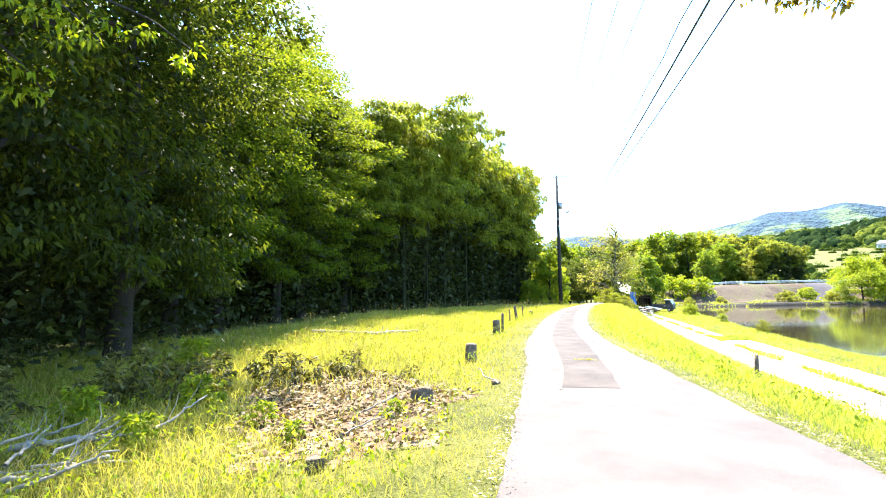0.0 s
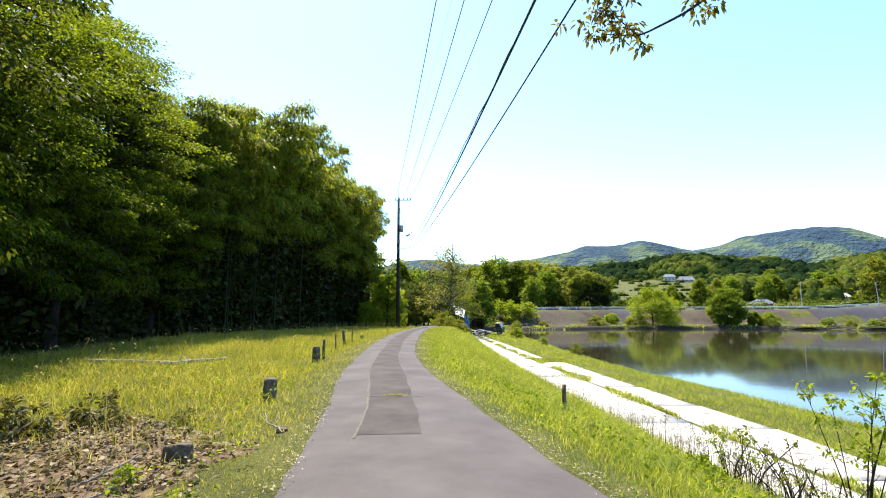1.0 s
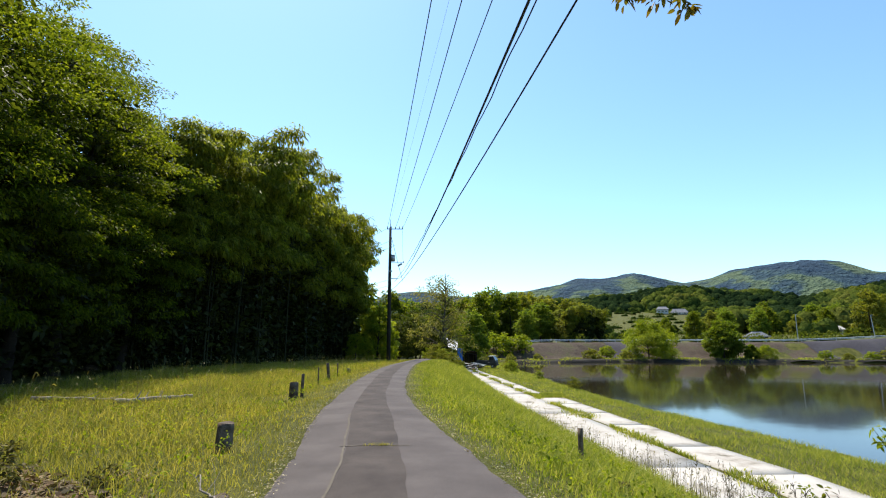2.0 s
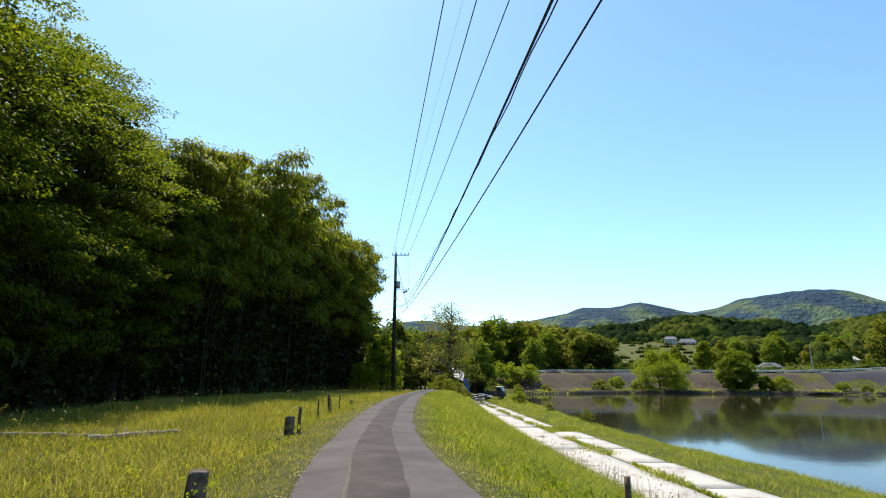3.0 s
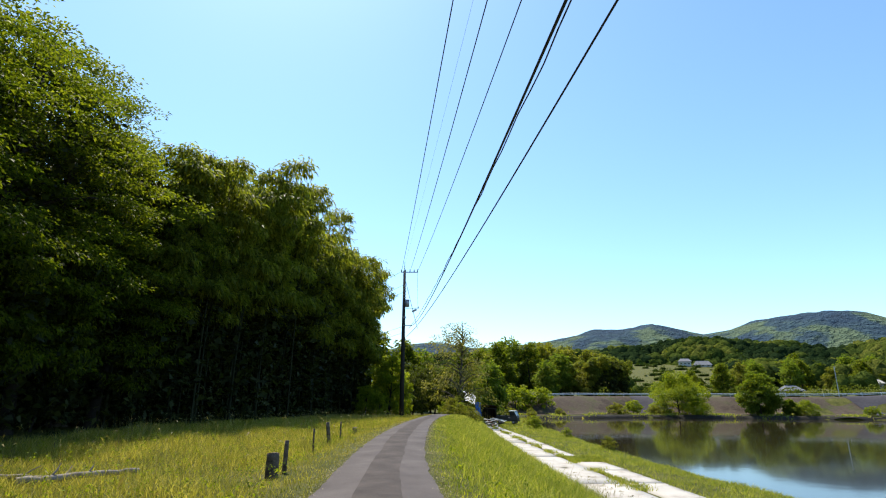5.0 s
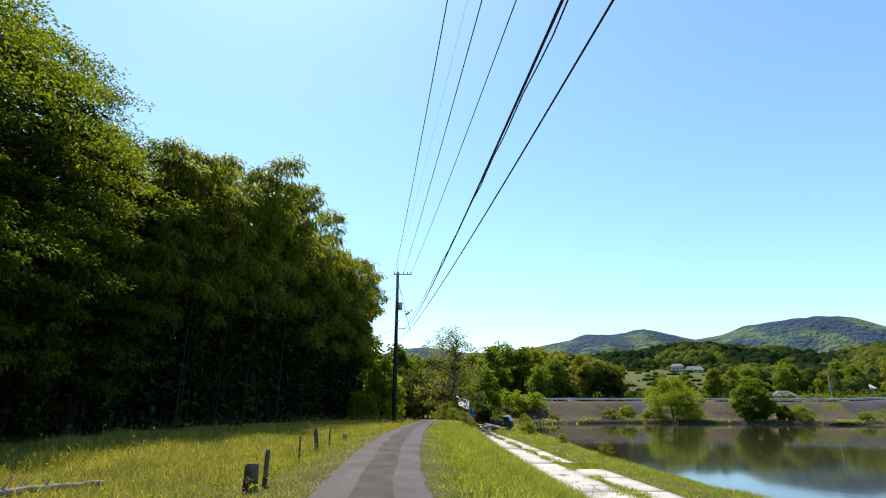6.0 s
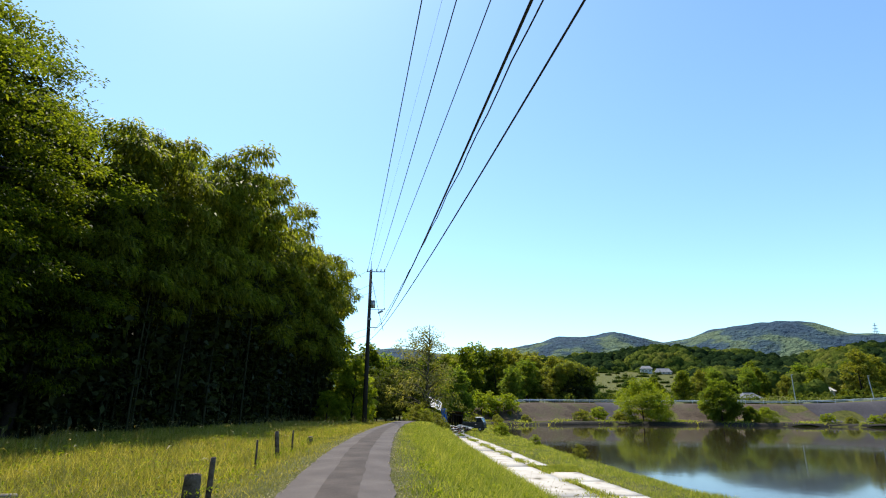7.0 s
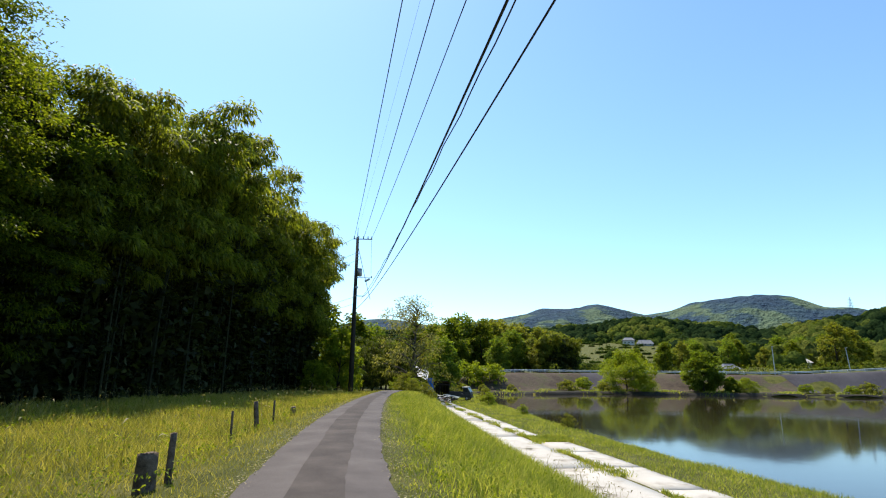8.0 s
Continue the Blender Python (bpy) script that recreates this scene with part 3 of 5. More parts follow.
# ---------------------------------------------------------------- hills and far country
def hill(name, az0, az1, r0, depth, crest, mat, label, seed, rough):
    """A range of hills: crest(azimuth in degrees) gives its height over the plain."""
    az = np.linspace(az0, az1, 220)
    u = np.linspace(0, 1, 40)
    A, U = np.meshgrid(az, u)
    R = r0 + depth * (U - 0.5)
    X, Y = R * np.sin(np.radians(A)), R * np.cos(np.radians(A))
    Z = crest(A) * np.sin(U * np.pi) ** 0.8
    Z = Z + rough * (wave_noise(X, Y, seed, r0 * 0.10) + 0.7 * wave_noise(X, Y, seed + 1, r0 * 0.05) + 0.35 * wave_noise(X, Y, seed + 2, r0 * 0.025)) * np.sin(U * np.pi) ** 0.5 - 3
    v = np.stack([X, Y, Z], -1).reshape(-1, 3)
    n, m = len(az), len(u)
    i = (np.arange(m - 1)[:, None] * n + np.arange(n - 1)[None, :]).reshape(-1, 1)
    f = np.concatenate([i, i + 1, i + n + 1, i + n], 1)
    tagged(new(name, mesh_np(name, v, f, mat, True)), label, "hill", kind="structure")
    return v


def far_canopy(name, rng, pts, size, per, mat, label, dome=1.0):
    """Tree crowns too many to count: lumpy domes roughened with leaf sprays."""
    n, seg = len(pts), 8
    s = size * rng.uniform(0.6, 1.25, n)
    rings = np.array([(0.0, 0.78), (0.3, 1.0), (0.68, 0.8), (0.95, 0.38)])
    a = np.arange(seg) * 2 * np.pi / seg
    lump = rng.uniform(0.7, 1.25, (n, 4, seg))
    r = s[:, None, None] * 0.5 * rings[None, :, 1, None] * lump
    g = np.stack([np.cos(a) * r, np.sin(a) * r, s[:, None, None] * 0.82 * dome * rings[None, :, 0, None] * (0.75 + 0.25 * lump)], -1) + pts[:, None, None, :]
    v1 = np.concatenate([g.reshape(n, -1, 3), (pts + np.stack([0 * s, 0 * s, s * 0.86 * dome], -1))[:, None]], 1)
    q = [[k * seg + j, k * seg + (j + 1) % seg, (k + 1) * seg + (j + 1) % seg, (k + 1) * seg + j] for k in range(3) for j in range(seg)]
    q += [[24 + j, 24 + j + 1, 24 + (j + 2) % seg, 32] for j in range(0, seg, 2)]
    f1 = (np.arange(n)[:, None, None] * 33 + np.array(q)[None]).reshape(-1, 4)
    m = n * per
    d = unit(rng.normal(size=(m, 3)))
    d[:, 2] = np.abs(d[:, 2])
    sr = np.repeat(s, per)
    pos = np.repeat(pts, per, 0) + d * sr[:, None] * np.array([0.5, 0.5, 0.8])
    v2, f2 = leaves(rng, pos, np.cross(d, rng.normal(size=(m, 3))) + d * 0.3, 1.0, 1.0, 0.1)
    mid = np.repeat(pos, 4, 0)
    v2 = mid + (v2 - mid) * np.repeat(sr, 4)[:, None] * 0.17
    v, f = join([(v1.reshape(-1, 3), f1), (v2, f2)])
    return tagged(new(name, mesh_np(name, v, f, mat, True)), label, "woods", kind="stuff")


# Hillside woods leaning blue, the haze carried by the base colour.
M_HILL = surface("haze_tinted_hillside", [(0.42, (0.022, 0.048, 0.052)), (0.5, (0.04, 0.078, 0.06)), (0.58, (0.085, 0.135, 0.06))], 0.011, 0.07, 0.95, 1.0, 14, fine_dark=0.5)
M_FAR_DARK = foliage("conifer_woods", (0.022, 0.042, 0.020), (0.032, 0.056, 0.024), (0.048, 0.074, 0.028), 0.25, 0.03, 1.4, 0.3, 0.45)
M_FAR_MID = foliage("foothill_leaves", (0.058, 0.09, 0.024), (0.08, 0.115, 0.028), (0.11, 0.142, 0.034), 0.3, 0.03, 1.6, 0.3, 0.45)
M_FAR_LIGHT = foliage("spring_woods", (0.10, 0.135, 0.03), (0.135, 0.165, 0.034), (0.18, 0.195, 0.05), 0.3, 0.03, 1.6, 0.3, 0.45)
# Blue of distance haze is mixed into these woodland colours.
M_MOUNTAIN = surface("haze_tinted_mountain_woods", [(0.42, (0.032, 0.062, 0.098)), (0.50, (0.043, 0.080, 0.098)), (0.54, (0.10, 0.145, 0.088)), (0.66, (0.13, 0.172, 0.095))], 0.0048, 0.05, 0.95, 1.0, 30, fine_dark=0.55)


def skyline(az, rise, r, lower=0.0):
    """Crest height over azimuth from the rise in degrees, seen across the distance r."""
    return lambda a: np.interp(a, az, np.tan(np.radians(rise)) * r) - lower


rng = np.random.RandomState(77)
hv = hill("mountain", -45, 80, 1800, 900, skyline([-45, -20, -6, -2, 5, 9.7, 12.3, 15.6, 18.2, 21.2, 23, 24.6, 26, 27.9, 30, 32.5, 34.9, 37.3, 38.4, 40.4, 42.3, 44.8, 55, 65, 80], [4.5, 4.2, 4.7, 5.3, 4.8, 5.2, 5.7, 6.5, 6.5, 6.85, 6.4, 5.8, 5.65, 6.1, 6.7, 7.0, 7.2, 7.1, 6.8, 5.9, 5.6, 5.0, 6.2, 5.0, 4.0], 1800, 2), M_MOUNTAIN, "distant wooded mountain ridge, blue haze put into its colour", 21, 4)
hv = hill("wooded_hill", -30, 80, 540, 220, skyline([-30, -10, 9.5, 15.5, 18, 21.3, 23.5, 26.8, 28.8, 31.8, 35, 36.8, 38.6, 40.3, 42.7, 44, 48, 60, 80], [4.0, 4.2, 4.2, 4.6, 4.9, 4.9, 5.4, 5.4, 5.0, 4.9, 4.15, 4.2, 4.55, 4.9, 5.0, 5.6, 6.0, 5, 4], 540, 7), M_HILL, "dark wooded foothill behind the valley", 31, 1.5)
k = rng.randint(3, 22, 3600)
pick = hv[k * 220 + rng.randint(56, 150, 3600)] + rng.normal(size=(3600, 3)) * np.array([3, 3, 0])
tone = wave_noise(pick[:, 0], pick[:, 1], 57, 75) + 0.6 * wave_noise(pick[:, 0], pick[:, 1], 58, 24)
far_canopy("foothill_conifers", rng, pick[tone < -0.05], 10, 7, M_FAR_DARK, "dark conifer crowns on the foothill")
far_canopy("foothill_woods", rng, pick[(tone >= -0.05) & (tone < 0.5)], 10, 7, M_FAR_MID, "uncounted green crowns of the foothill woods")
far_canopy("foothill_spring_woods", rng, pick[tone >= 0.5], 10, 7, M_FAR_LIGHT, "yellow-green spring crowns among the foothill woods")
# the nearer wood that closes the valley on its sunny side
a, r = np.radians(rng.uniform(27.5, 52, 520)), rng.uniform(270, 400, 520)
px, py = r * np.sin(a), r * np.cos(a)
pick = np.stack([px, py, land(px, py)], -1)
tone = wave_noise(px, py, 59, 40) + 0.5 * wave_noise(px, py, 60, 14)
far_canopy("valley_wood", rng, pick[tone < 0.15], 11, 14, M_FAR_DARK, "dark wood on the rising valley side")
far_canopy("valley_spring_wood", rng, pick[tone >= 0.15], 11, 14, M_FAR_LIGHT, "yellow-green spring wood on the rising valley side")
# hedgerows along the terraces
hx, hy = [], []
for k in range(11):
    t = rng.uniform(17.5, 29, 60)
    r = 235 + 24 * k + 4 * np.sin(t * 1.3 + k)
    ok = wave_noise(t * 4, np.full(60, 9.0 * k), 62, 9) > -0.1
    hx.append((r * np.sin(np.radians(t)))[ok])
    hy.append((r * np.cos(np.radians(t)))[ok])
hx, hy = np.concatenate(hx), np.concatenate(hy)
far_canopy("terrace_hedge", rng, np.stack([hx, hy, land(hx, hy)], -1), 3.2, 18, M_FAR_MID, "low hedges along the field terraces", 0.5)
# thicket just behind the far road
tx = rng.uniform(40, 190, 240)
ty = shore_far(tx) + rng.uniform(20, 44, 240)
ok = wave_noise(tx, ty, 63, 14) > -0.5
far_canopy("roadside_thicket", rng, np.stack([tx, ty, land(tx, ty)], -1)[ok], 2.6, 34, M_FAR_LIGHT, "low green thicket behind the far road", 0.35)
# copses between the fields
cx = rng.uniform(70, 420, 420)
cy = rng.uniform(200, 430, 420)
row = np.round(cy / 38) * 38 + rng.normal(size=420) * 3
bearing = np.degrees(np.arctan2(cx, row))
keep = (wave_noise(cx, row, 61, 70) > 0.1) & (bearing > 17) & ((bearing > 27) | (bearing < 19) | (rng.uniform(0, 1, 420) < 0.4))
cp = np.stack([cx, row, land(cx, row)], -1)[keep]
far_canopy("valley_copse", rng, cp, 6.5, 16, M_FAR_MID, "hedges and copses between terraced fields")

# ---------------------------------------------------------------- concrete track by the pond
def slab_piece(y0, y1, a0, a1, b0, b1, rng, thick, gap):
    """One cast slab with chipped, rounded edges."""
    ys = np.linspace(y0 + gap, y1 - gap, 7)
    u = np.linspace(0, 1, 5)
    rows = []
    for y in ys:
        s = (y - y0) / (y1 - y0)
        l, r = a0 + (a1 - a0) * s + rng.uniform(-0.05, 0.05), b0 + (b1 - b0) * s + rng.uniform(-0.05, 0.05)
        rows.append([(l + (r - l) * k, y, SLAB_Z) for k in u])
    g = np.array(rows)
    edge = np.zeros((7, 5))
    edge[0], edge[-1], edge[:, 0], edge[:, -1] = 1, 1, 1, 1
    g[..., 2] += rng.uniform(-0.2, 0.2) * gap - 0.2 * gap * edge
    v = g.reshape(-1, 3)
    i = (np.arange(6)[:, None] * 5 + np.arange(4)[None, :]).reshape(-1, 1)
    f = [list(q) for q in np.concatenate([i, i + 1, i + 6, i + 5], 1)]
    loop = [k for k in range(5)] + [5 * k + 4 for k in range(1, 7)] + [30 + k for k in range(3, -1, -1)] + [5 * k for k in range(5, 0, -1)]
    n = len(v)
    low = v[loop] - np.array([0, 0, thick])
    v = np.concatenate([v, low])
    m = len(loop)
    f += [[loop[(k + 1) % m], loop[k], n + k, n + (k + 1) % m] for k in range(m)]
    return v, np.array(f)


track = thing("concrete_track", Matrix(), "pale cracked concrete track along the pond, grass in its joints", "track", kind="structure")
rng = np.random.RandomState(8)
def track_mid(y):
    return float(slab_joint(y))


ys = -12.0
while ys < 84:
    yn = ys + rng.uniform(11, 17)
    v, f = slab_piece(ys, yn, float(slab_near(ys)) - 0.1, float(slab_near(yn)) - 0.1, track_mid(ys) - 0.08, track_mid(yn) - 0.08, rng, 0.16, 0.006)
    child("slab", mesh_np("slab", v, f, M_CONCRETE), track)
    ys = yn
# the water-side row: shorter casts, one of them missing where the track narrows
for ys, yn in ((-12, -6.5), (-6.5, -1), (-1, 5), (5, 10.5), (10.5, 16), (16, 20.5), (20.5, 26), (26, 30.5), (30.5, 35), (35, 39), (41.2, 46), (46, 51), (51, 56), (56, 60.5), (60.5, 66), (66, 72), (72, 78)):
    o, q = rng.uniform(-0.12, 0.1, 2)
    v, f = slab_piece(ys, yn, track_mid(ys) + 0.12 + rng.uniform(0, 0.1), track_mid(yn) + 0.12, float(slab_far(ys)) + o, float(slab_far(yn)) + q, rng, 0.16, 0.03)
    child("slab", mesh_np("slab", v, f, M_CONCRETE, False), track)

# ---------------------------------------------------------------- grass
def blades(rng, x, y, h, w, lean=0.35, bent=True):
    """Bent grass blades rooted on the land at x, y."""
    n = len(x)
    z = land(x, y)
    a = rng.uniform(0, 2 * np.pi, n)
    side = np.stack([np.cos(a), np.sin(a), np.zeros(n)], -1)
    b = rng.uniform(0, 2 * np.pi, n)
    tilt = np.stack([np.cos(b), np.sin(b), np.zeros(n)], -1) * (lean * rng.uniform(0.2, 1.3, n))[:, None]
    base = np.stack([x, y, z - 0.02], -1)
    h, w = h[:, None], w[:, None]
    up = np.array([0, 0, 1.0])
    mid = base + up * h * 0.55 + tilt * h * 0.35
    tip = base + up * h * (1 - 0.25 * lean) + tilt * h
    if not bent:
        v = np.stack([base - side * w / 2, base + side * w / 2, tip + side * w * 0.1, tip - side * w * 0.1], 1).reshape(-1, 3)
        return v, np.arange(4 * n).reshape(-1, 4)
    v = np.stack([base - side * w / 2, base + side * w / 2, mid + side * w * 0.42, mid - side * w * 0.42, tip + side * w * 0.06, tip - side * w * 0.06], 1).reshape(-1, 3)
    k = np.arange(n)[:, None] * 6
    f = np.stack([k + [0, 1, 2, 3], k + [3, 2, 4, 5]], 1).reshape(-1, 4)
    return v, f


def sward(rng, x, y, h, w, lean, near):
    """Bent blades near the lane's start, simple ones further along."""
    a = y < near
    return join([blades(rng, x[a], y[a], h[a], w[a], lean), blades(rng, x[~a], y[~a], h[~a], w[~a], lean, False)])


def scatter(rng, n, x0, x1, y0, y1, near=(0, 1), pull=7.0):
    """Points thinning out with distance along the lane."""
    u = rng.uniform(0, 1, n)
    y = near[1] - pull + pull * np.exp(u * np.log((y1 - near[1] + pull) / pull)) if near else rng.uniform(y0, y1, n)
    return rng.uniform(x0, x1, n), y


def bare(x, y):
    """How bare the earth is, 0 to 1, on the cleared ground by the lane."""
    u = ((x + 3.9) + 0.35 * (y - 3.4)) / 1.75
    w = (y - 3.3) / 2.9
    return smooth_step(1.25, 0.55, np.hypot(u, w) + 0.22 * wave_noise(x, y, 91, 1.1))


M_EARTH = surface("bare_earth", [(0.3, (0.09, 0.055, 0.032)), (0.5, (0.16, 0.105, 0.065)), (0.7, (0.26, 0.19, 0.13))], 1.6, 22, 0.95, 0.9, 0.03)
X, Y = np.meshgrid(np.arange(-8, -0.9, 0.16), np.arange(-0.6, 7.4, 0.16))
i = (np.arange(X.shape[0] - 1)[:, None] * X.shape[1] + np.arange(X.shape[1] - 1)[None, :]).reshape(-1, 1)
f = np.concatenate([i, i + 1, i + X.shape[1] + 1, i + X.shape[1]], 1)
Z = land(X, Y) - 0.06 + 0.10 * np.clip(bare(X, Y) * 1.3, 0, 1) + 0.02 * wave_noise(X, Y, 92, 0.5)
v = np.stack([X, Y, Z], -1).reshape(-1, 3)
tagged(new("bare_earth", mesh_np("bare_earth", v, f, M_EARTH, True)), "cleared brown earth beside the lane", "earth", kind="structure")

rng = np.random.RandomState(19)
# meadow
n = 300000
x, y = scatter(rng, n, -17, 1, -8, 75, (0, -7.0), 9.0)
dl = road_left(y) - x
litter = bare(x, y) * 0.82
ok = (dl > 0.02 + 0.12 * rng.uniform(0, 1, n)) & (rng.uniform(0, 1, n) > litter * 1.05) & (x > np.interp(y, [0, 15, 35, 75], [-12.5, -14.5, -16, -12]))
x, y, dl = x[ok], y[ok], dl[ok]
dist = np.hypot(x, y + 3)
h = (0.085 + 0.20 * smooth_step(0.3, 2.2, dl)) * rng.uniform(0.5, 1.35, len(x)) * (1 + 0.25 * wave_noise(x, y, 71, 3.0))
w = 0.005 + 0.00055 * dist
h = h * (1 - 0.6 * np.exp(-((x + 3.5) ** 2 + (y - 13.9) ** 2) / 0.4))
v, f = sward(rng, x, y, h, w * 0.85, 0.75, 13)
tagged(new("meadow_grass", mesh_np("meadow_grass", v, f, M_GRASS)), "knee-high yellow-green meadow grass beside the lane", "grass", kind="stuff")
# tall seed stalks at the wood's edge and through the meadow
n = 900
y = rng.uniform(2, 60, n)
x = np.where(rng.uniform(0, 1, n) < 0.6, np.interp(y, [0, 15, 35, 75], [-9.5, -11.5, -13, -9]) + rng.normal(size=n) * 1.2, rng.uniform(-11, -3.5, n))
M_SEED = foliage("seed_stalks", (0.16, 0.13, 0.06), (0.22, 0.19, 0.09), (0.30, 0.27, 0.15), 0.3)
v1, f1 = blades(rng, x, y, rng.uniform(0.5, 0.95, n), np.full(n, 0.012), 0.3)
tips = v1.reshape(-1, 6, 3)[:, 4]
v2, f2 = leaves(rng, tips - np.array([0, 0, 0.05]), rng.normal(size=(n, 3)) * 0.5 + np.array([0, 0, 0.6]), 0.16, 0.035, 0.5)
v, f = join([(v1, f1), (v2, f2)])
tagged(new("seed_grass", mesh_np("seed_grass", v, f, M_SEED)), "pale tall grass stalks with drooping seed heads", "grass", kind="stuff")
# meadow herbs: small broad leaves between the blades
n = 5000
x, y = scatter(rng, n, -13, -1, -4, 40, (0, -3.0), 7.0)
ok = (road_left(y) - x > 0.5) & (bare(x, y) < rng.uniform(0.1, 0.8, n))
x, y = x[ok], y[ok]
c = np.stack([x, y, land(x, y) + rng.uniform(0.12, 0.38, len(x))], -1)
v, f = clump_leaves(rng, c, np.full(len(c), 0.07), 5, 0.05, 0.026, 0.7)
tagged(new("meadow_herbs", mesh_np("meadow_herbs", v, f, M_FRESH)), "small leafy herbs among the meadow grass", "herbs", kind="stuff")
# bank between lane and track
n = 225000
x, y = scatter(rng, n, -1, 9, -8, 85, (0, -7.0), 13.0)
ok = (x - road_right(y) > 0.02 + 0.1 * rng.uniform(0, 1, n)) & (x < slab_near(y) - 0.05)
x, y = x[ok], y[ok]
dr = x - road_right(y)
h = (0.06 + 0.27 * smooth_step(0.15, 1.6, dr)) * rng.uniform(0.5, 1.4, len(x)) * (1 + 0.3 * wave_noise(x, y, 73, 2.2))
v, f = sward(rng, x, y, h, 0.0045 + 0.00048 * np.hypot(x, y + 3), 0.8, 15)
tagged(new("bank_grass", mesh_np("bank_grass", v, f, M_BANKGRASS)), "lush green grass on the bank below the lane", "grass", kind="stuff")
n = 5200
x, y = scatter(rng, n, 0, 8, -3, 45, (0, -3.0), 8.0)
ok = (x - road_right(y) > 0.35) & (x < slab_near(y)) & (wave_noise(x, y, 74, 2.0) > -0.2)
x, y = x[ok], y[ok]
c = np.stack([x, y, land(x, y) + rng.uniform(0.1, 0.36, len(x))], -1)
v, f = clump_leaves(rng, c, np.full(len(c), 0.08), 6, 0.055, 0.028, 0.7)
tagged(new("bank_herbs", mesh_np("bank_herbs", v, f, M_FRESH)), "small yellow-green herbs on the grassy bank", "herbs", kind="stuff")
# dry stems on the bank and at the track's edge
n = 420
y = rng.uniform(0.5, 26, n)
x = slab_near(y) - np.abs(rng.normal(size=n)) * 1.1
v1, f1 = blades(rng, x, y, rng.uniform(0.4, 1.0, n), np.full(n, 0.012), 0.35)
tips = v1.reshape(-1, 6, 3)[:, 4]
v2, f2 = leaves(rng, tips - np.array([0, 0, 0.06]), rng.normal(size=(n, 3)) * 0.6 + np.array([0, 0, 0.7]), 0.14, 0.03, 0.4)
v, f = join([(v1, f1), (v2, f2)])
tagged(new("dry_stems", mesh_np("dry_stems", v, f, M_SEED)), "thin dry weed stems along the concrete track", "weeds", kind="stuff")
# shore strip beyond the track, and tufts in its joints
n = 130000
x, y = scatter(rng, n, 7, 24, 0, 112, (0, 6.0), 16.0)
ok = (x > slab_far(y) - 0.15) & (x < shore_near(y) + 0.1)
x, y = x[ok], y[ok]
v, f = blades(rng, x, y, 0.2 * rng.uniform(0.4, 1.5, len(x)) * (1 + 0.4 * wave_noise(x, y, 77, 4)), 0.013 + 0.0005 * y, 0.8, False)
tagged(new("shore_grass", mesh_np("shore_grass", v, f, M_BANKGRASS)), "short green grass along the pond's edge", "grass", kind="stuff")
n = 15000
y = rng.uniform(3, 80, n)
x = slab_joint(y) + 0.05 + rng.normal(size=n) * 0.15 * (1 + 0.9 * np.sin(y * 0.9)) * (1 + 0.8 * np.exp(-((y - 34) / 5) ** 2))
ok = wave_noise(x, y, 83, 5) > -0.1
x, y = x[ok], y[ok]
xb, yb = rng.uniform(7.5, 11, 6000), rng.uniform(38.9, 41.4, 6000)
ok = (xb > slab_joint(yb) + 0.1) & (xb < 10.4)
x, y = np.concatenate([x, xb[ok]]), np.concatenate([y, yb[ok]])
v, f = blades(rng, x, y, 0.05 + 0.2 * rng.uniform(0.3, 1.3, len(x)), np.full(len(x), 0.035), 0.6)
tagged(new("joint_grass", mesh_np("joint_grass", v, f, M_BANKGRASS)), "grass tufts growing in the concrete joints", "grass", kind="stuff")
n = 9000
x = rng.uniform(14, 160, n)
y = shore_far(x) + rng.uniform(-0.3, 7, n)
ok = wave_noise(x, y, 64, 9) > 0.0
x, y, n = x[ok], y[ok], int(ok.sum())
v, f = blades(rng, x, y, 0.42 * rng.uniform(0.4, 1.5, n), np.full(n, 0.16), 0.9)
tagged(new("far_shore_grass", mesh_np("far_shore_grass", v, f, M_BANKGRASS)), "rough green growth on the far pond shore", "grass", kind="stuff")
# dry verge litter and leaf mould
M_LITTER = foliage("dry_leaf_litter", (0.07, 0.045, 0.025), (0.16, 0.11, 0.065), (0.32, 0.25, 0.16), 0.1, 1.5, 1.0)
n = 22000
x, y = rng.uniform(-8, -1, n), rng.uniform(-0.5, 7.5, n)
ok = (road_left(y) - x > 0.1) & (bare(x, y) > rng.uniform(0.15, 0.9, n))
x, y = x[ok], y[ok]
v, f = leaves(rng, np.stack([x, y, land(x, y) + 0.03 + rng.uniform(0.0, 0.06, len(x))], -1), rng.normal(size=(len(x), 3)) * np.array([1, 1, 0.25]), 0.09, 0.045, 0.05)
tagged(new("leaf_litter", mesh_np("leaf_litter", v, f, M_LITTER)), "brown dry leaf litter on bare earth by the lane", "leaf litter", kind="stuff")
M_STRAW = foliage("dry_straw", (0.20, 0.16, 0.095), (0.34, 0.285, 0.18), (0.50, 0.43, 0.30), 0.1, 1.5, 1.0)
n = 6500
y = -4 + 40 * rng.uniform(0, 1, n) ** 1.8
left = rng.uniform(0, 1, n) < 0.5
x = np.where(left, road_left(y) - np.abs(rng.normal(size=n)) * 0.10, road_right(y) + np.abs(rng.normal(size=n)) * 0.12) + rng.normal(size=n) * 0.05
v, f = leaves(rng, np.stack([x, y, land(x, y) + 0.045 + rng.uniform(0, 0.03, n)], -1), rng.normal(size=(n, 3)) * np.array([1, 1, 0.12]), 0.04, 0.011, 0.02)
tagged(new("verge_litter", mesh_np("verge_litter", v, f, M_STRAW)), "dry straw and grit along the asphalt's edge", "litter", kind="stuff")

